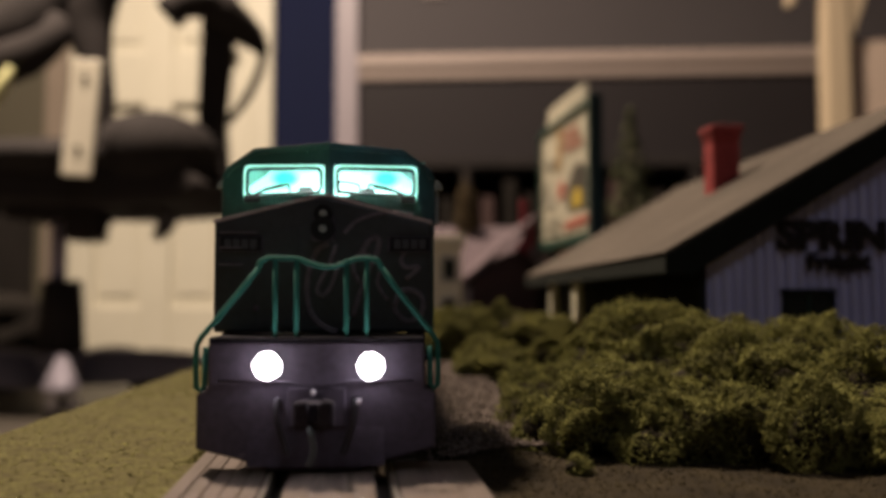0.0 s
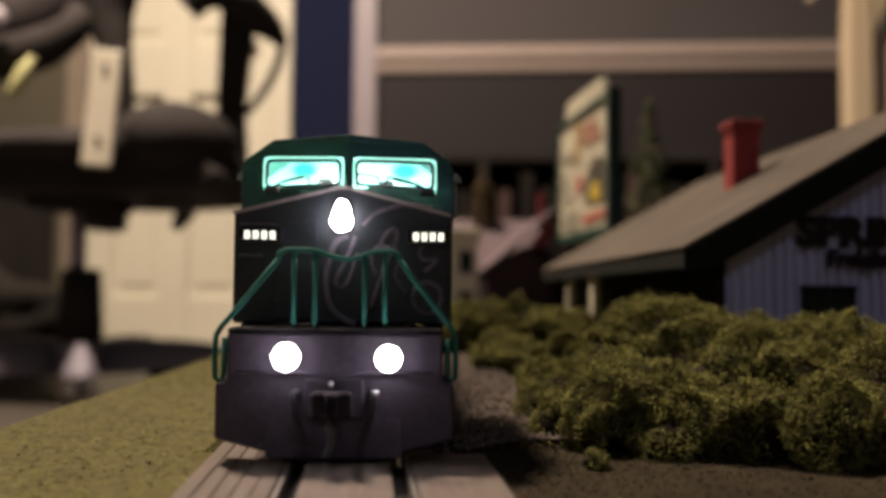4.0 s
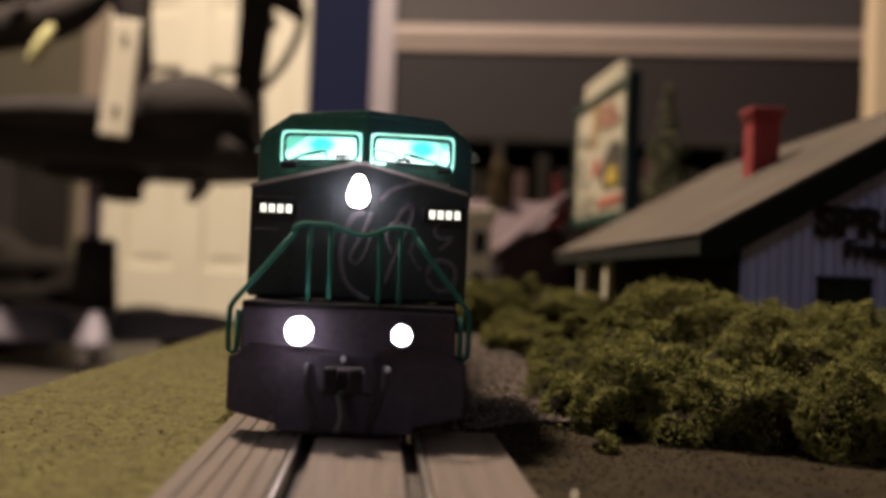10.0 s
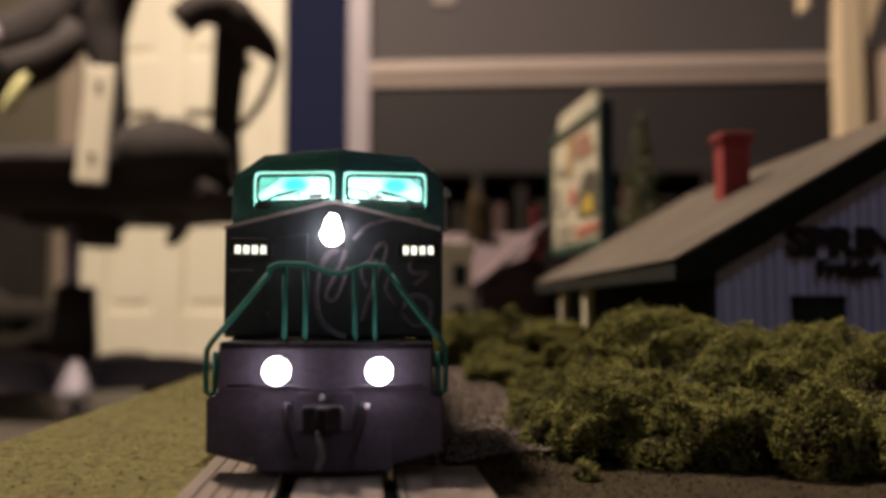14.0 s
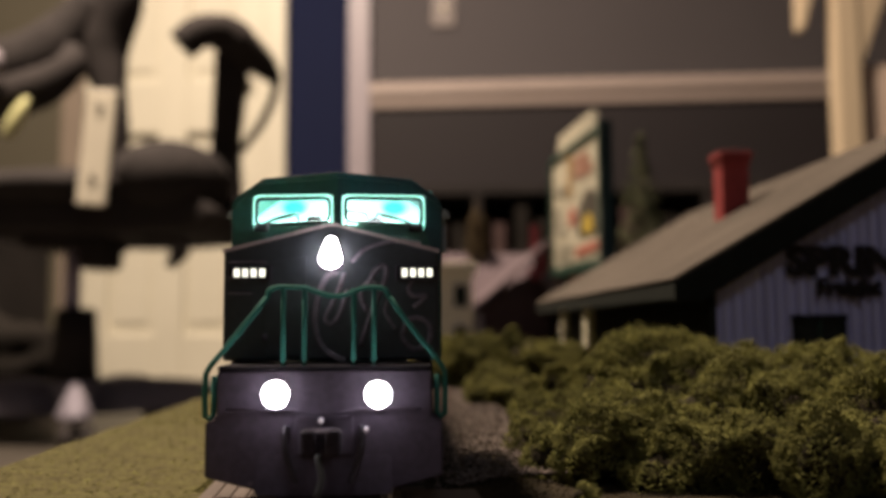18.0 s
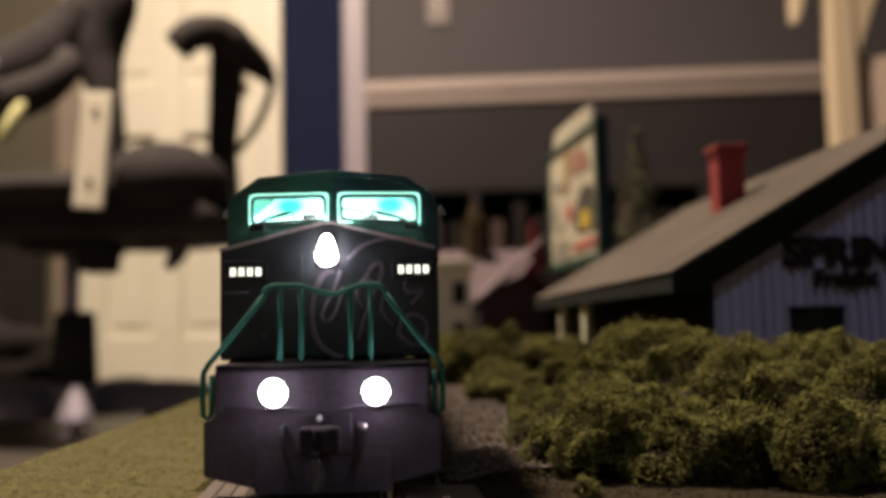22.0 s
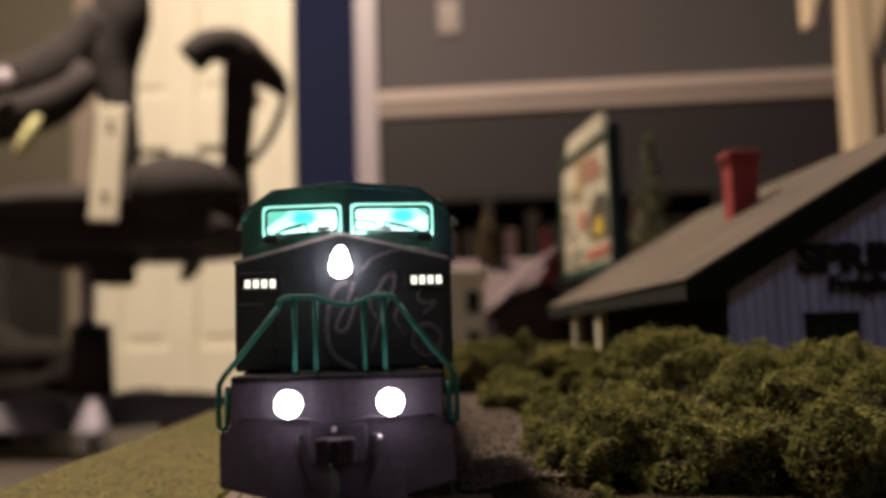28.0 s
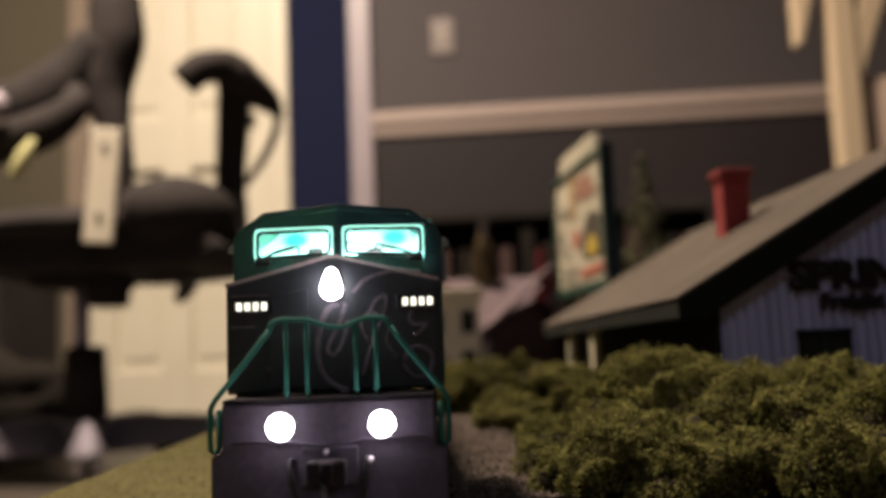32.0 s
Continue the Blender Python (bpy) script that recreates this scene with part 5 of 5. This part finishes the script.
ink("poster_red", [(0.5, 0.05), (0.97, 0.07), (0.97, 0.14), (0.52, 0.12)])
ink("poster_grey", [(0.08, 0.06), (0.42, 0.04), (0.42, 0.08), (0.1, 0.11)], "printed_line")
ink("poster_grey", [(0.1, 0.15), (0.44, 0.13), (0.44, 0.17), (0.12, 0.2)], "printed_line")


# ---- trees, hedges and bushes ----
def conifer(name, at, height, radius, seed, label):
    t = thing(name, at, label, "tree")
    part("trunk", cyl(0.0022, 0, height * 0.9, "z", seg=8, r2=0.0005), M["bark"], t)
    g = np.random.RandomState(seed)
    c, r = [], []
    levels = 30
    for i in range(levels):
        f = i / levels
        rad = radius * (1 - f) ** 0.85 * (0.85 + 0.3 * g.rand())
        m = int(60 * (1 - f) + 12)
        a = g.uniform(0, 2 * math.pi, m)
        q = np.sqrt(g.rand(m)) * rad
        c += list(np.stack([q * np.cos(a), q * np.sin(a), height * (0.06 + 0.94 * f) - q * 0.35 + g.uniform(-1, 1, m) * height * 0.012], 1))
        r += list(g.uniform(0.0008, 0.0019, m))
    part("crown", clumps("crown", np.array(c), np.array(r), M["conifer"], 0.5, seed), None, t)
    return t


conifer("conifer_tree", pose(0.133, 0.64, GR), 0.168, 0.036, 21, "slim dark green model conifer behind the station")


def bush(name, lobes, seed, mat, label, leaves=40000, size=(0.16, 0.38), lump=(6.0, 3.0), group="bushes"):
    """A foam bush: lobes are (x, y, z, rx, ry, rz) in millimetres in the world. Their surface swells into rounded lumps with deep creases
    (lump: their width and height) and is covered with leaf flakes."""
    base = Vector((lobes[0][0] * MM, lobes[0][1] * MM, GR))
    b = thing(name, Matrix.Translation(base), label, "bush", group)
    g = np.random.RandomState(seed)
    L = np.array(lobes, float)
    area = L[:, 3] * L[:, 5] + L[:, 3] * L[:, 4]
    wide, high = lump
    C = []
    for l, w in zip(L, area / area.sum()):
        m = max(30, int(leaves * w * 1.5))
        d = g.normal(size=(m, 3))
        d /= np.linalg.norm(d, axis=1)[:, None]
        d[:, 2] = np.where(d[:, 2] < -0.7, -d[:, 2], d[:, 2])
        p = d * l[3:6] + l[:3]
        normal = d / l[3:6]
        normal /= np.linalg.norm(normal, axis=1)[:, None]
        swell, drift = np.empty(m), np.empty((m, 3))
        for i, v in enumerate(p):
            q = Vector(v)
            bend = noise.noise_vector(q / (wide * 1.9) + Vector((seed, 3, 1)))
            drift[i] = bend * high * 1.9
            q = q + noise.noise_vector(q / (wide * 0.5)) * wide * 0.22
            big = noise.voronoi(q / wide + Vector((seed, 0, 0)))[0][0]
            fine = noise.voronoi(q * 2.7 / wide + Vector((0, seed, 0)))[0][0]
            swell[i] = high * (0.55 - 1.5 * big * big) + 0.45 * high * (0.5 - 1.5 * fine * fine)
        fuzz = np.where(g.rand(m) < 0.25, g.uniform(0, 0.2, m), g.uniform(-0.09, 0.04, m)) * wide
        p = p + drift + normal * (swell - 0.25 * high + fuzz)[:, None] + g.normal(size=(m, 3)) * 0.15
        inside = np.zeros(m, bool)
        for o in L:
            if o is not l:
                inside |= (((p - drift - o[:3]) / (o[3:6] - 0.45 * high)) ** 2).sum(1) < 0.6
        C.append(p[~inside & (p[:, 2] > -0.3)])
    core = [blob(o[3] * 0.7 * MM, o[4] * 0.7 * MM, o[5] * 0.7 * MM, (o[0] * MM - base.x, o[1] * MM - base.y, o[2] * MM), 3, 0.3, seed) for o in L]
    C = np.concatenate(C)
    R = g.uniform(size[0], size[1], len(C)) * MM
    part("core", merge(*core), M["foliage_core"], b, "core coloured dark as shade between the tufts")
    part("foliage", flakes("foliage", C * MM - np.array((base.x, base.y, 0)), R, M[mat], seed), None, b)
    return b


# lobes: x, y, height of the lobe's middle above the ground, radii
bush("foam_bush", [(47, 204, 12, 15, 13, 13), (62, 201, 10, 14, 12, 13), (36, 198, 9, 12, 12, 12), (23, 190, 4, 10, 10, 8), (54, 194, 9, 11, 10, 13), (42, 188, 8, 11, 9, 11)], 31, "foliage", "olive green foam bush beside the track", 62000, lump=(5.2, 2.7))
bush("foam_bush", [(72, 182, 9, 12, 11, 13), (84, 177, 7, 11, 11, 12), (58, 178, 8, 11, 11, 12), (38, 172, 6.5, 11, 10, 10), (48, 171, 7, 10, 9, 10), (66, 168, 7, 10, 9, 10.5), (78, 166, 7, 10, 9, 11)], 32, "foliage", "thick olive green foam bush before the station", 66000, lump=(5.0, 2.6))
bush("foam_bush", [(59, 143, 4.4, 6, 6, 7.4), (69, 144, 2.4, 7, 7, 4.6), (84, 151, 3, 9, 8, 6.5), (64, 156, 4.5, 8, 7, 8), (76, 160, 4.5, 8, 7, 8.5)], 33, "foliage", "small olive green foam bush near the crossing", 38000, lump=(4.2, 2.1))
bush("foam_bush", [(25, 157, 4.5, 8, 8, 7.5), (33, 159, 5.0, 8, 8, 8), (42, 152, 3.6, 8, 7, 7), (18, 163, 3.0, 6, 6, 5), (51, 151, 4.2, 8, 7, 7.5), (36, 149, 2.4, 7, 5, 5)], 34, "foliage", "low dark olive foam bush beside the track", 42000, lump=(4.2, 2.1))
bush("foam_bush", [(19.8, 137, 0.9, 1.7, 1.6, 1.7), (21.4, 138, 0.6, 1.2, 1.3, 1.2)], 35, "foliage", "tiny tuft of olive foam on the bare earth", 900, (0.14, 0.3), (1.6, 0.7))
bush("foam_bush", [(10, 380, 10, 20, 16, 12), (30, 372, 10, 18, 16, 13), (44, 385, 8, 14, 14, 11), (-4, 390, 9, 14, 14, 10)], 36, "foliage_far", "green foam hedge behind the locomotive", 14000, (0.5, 1.1), (8.0, 4.0))
bush("foam_bush", [(24, 300, 4, 14, 13, 7), (38, 292, 6, 13, 12, 8), (14, 310, 3, 10, 12, 6)], 37, "foliage_far", "low green foam bush beside the ballast", 12000, (0.4, 0.9), (7.0, 3.4))


def dry_tree(at, h, seed):
    t = thing("dry_tree", at, "bare brown model tree behind the houses", "tree")
    part("trunk", tube([(0, 0, 0), (0.001, 0, h * 0.35), (-0.001, 0, h * 0.7), (0, 0, h)], [0.0028, 0.0022, 0.0014, 0.0005]), M["bark"], t)
    g = np.random.RandomState(seed)
    for i in range(7):
        a, z = g.uniform(0, 6.28), h * (0.35 + 0.08 * i)
        L = 0.014 * (1 - 0.09 * i)
        part("limb", tube([(0, 0, z), (L * 0.5 * math.cos(a), L * 0.5 * math.sin(a), z + L * 0.6), (L * math.cos(a), L * math.sin(a), z + L * 1.5)], [0.0011, 0.0008, 0.0003], 6), M["bark"], t)
    n = 700
    d = g.normal(size=(n, 3))
    d /= np.linalg.norm(d, axis=1)[:, None]
    p = d * (g.rand(n, 1) ** 0.4) * np.array([0.011, 0.011, h * 0.33]) + np.array([0, 0, h * 0.62])
    part("crown", clumps("crown", p, g.uniform(0.0007, 0.0016, n), M["dry_tree"], 0.5, seed), None, t)


dry_tree(pose(0.018, 0.80, GR), 0.142, 41)

# ---- small houses at the back ----
# gabled house with pale roof, seen past the locomotive
HS = pose(0.012, 0.70, GR, 0, 0, 5)
hs = thing("gabled_house", HS, "small brown model house with a pale roof and red gable", "model building")
part("wall", prism([(0.006, 0), (0.062, 0), (0.062, 0.045), (0.058, 0.07), (0.034, 0.062), (0.006, 0.037)], 0.0, 0.05, "y"), M["brown_wall"], hs, "dark brown house wall")
part("roof_slope", prism([(0.0, 0.036), (0.058, 0.090), (0.060, 0.094), (-0.001, 0.040)], -0.008, 0.06, "y", 0.0004), M["pink_roof"], hs, "pale pink grey roof slope")
part("roof_slope", prism([(0.058, 0.090), (0.09, 0.06), (0.092, 0.064), (0.060, 0.094)], -0.008, 0.06, "y", 0.0004), M["red_wall"], hs, "dark red roof slope")
part("main_roof", prism([(0.045, 0.045), (0.10, 0.0885), (0.10, 0.092), (0.045, 0.0485)], -0.018, 0.064, "x"), M["pink_roof"], hs)
part("gable_board", prism([(0.04, 0.066), (0.058, 0.086), (0.072, 0.072), (0.066, 0.058)], -0.0095, -0.0085, "y"), M["red_wall"], hs)
part("gable_clock", cyl(0.006, -0.0135, -0.0098, "y", (0.0585, 0.063), 20), M["pink_roof"], hs, "round pale gable disc")
part("chimney", box(0.052, 0.058, 0.02, 0.026, 0.085, 0.108, 0.0004), M["red_wall"], hs)
part("porch_post", box(0.003, 0.007, -0.006, -0.002, 0, 0.036), M["trim_white"], hs, "white porch post")
# cream house partly hidden by the locomotive
CRM = pose(-0.030, 0.66, GR, 0, 0, 4)
cr = thing("cream_house", CRM, "cream painted model house with dark windows", "model building")
part("wall", box(0, 0.042, 0, 0.05, 0, 0.066), M["cream"], cr, "cream painted wall")
part("cornice", box(-0.003, 0.045, -0.003, 0.053, 0.066, 0.074, 0.0006), M["cream"], cr)
for x in (0.005, 0.0285):
    for z in (0.012, 0.042):
        w = part("window", box(x, x + 0.010, -0.0008, 0.0004, z, z + 0.015), M["window_dark"], cr)
        part("window_frame", box(x - 0.001, x + 0.011, -0.0012, -0.0001, z - 0.0012, z), M["trim_white"], w)
        part("window_frame", box(x - 0.001, x + 0.011, -0.0012, -0.0001, z + 0.015, z + 0.0162), M["trim_white"], w)

# ---- what changes: the locomotive's lamps turn on and off ----


def turned(place, angle):
    return Matrix.Translation(place) @ Matrix.Rotation(radians(angle), 4, "X")


def drum_rows(place, states):
    """states: (seconds, angle) from which the drum faces that way; it turns within a tenth of a second."""
    rows = [(0.0, turned(place, states[0][1]))]
    now = states[0][1]
    for t, angle in states[1:]:
        steps = max(1, math.ceil(abs(angle - now) / 80))
        for i in range(steps + 1):
            rows.append((t - (steps - i) / 30, turned(place, now + (angle - now) * i / steps)))
        now = angle
    rows.append((32.0, turned(place, now)))
    return rows


def motions():
    for ob, place in HEAD:
        walk(ob, drum_rows(place, [(0.0, 180), (2.2, 0)]))
    left, right = [(0, 0)], [(0, 0)]
    for off, on in ((7.27, 7.63), (8.27, 8.63), (9.27, 9.6), (10.25, 10.57), (11.23, 11.53)):
        left += [(off, 180), (on, 0)]
    for dim, on in ((6.97, 7.15), (7.77, 8.1), (8.8, 9.1), (9.8, 10.1), (10.77, 11.1)):
        right += [(dim, 180), (on, 0)]
    walk(DITCH["left"], drum_rows((-6.85 * MM, -0.6 * MM, 15.4 * MM), left))
    walk(DITCH["right"], drum_rows((7.8 * MM, -0.6 * MM, 15.3 * MM), right))


motions()
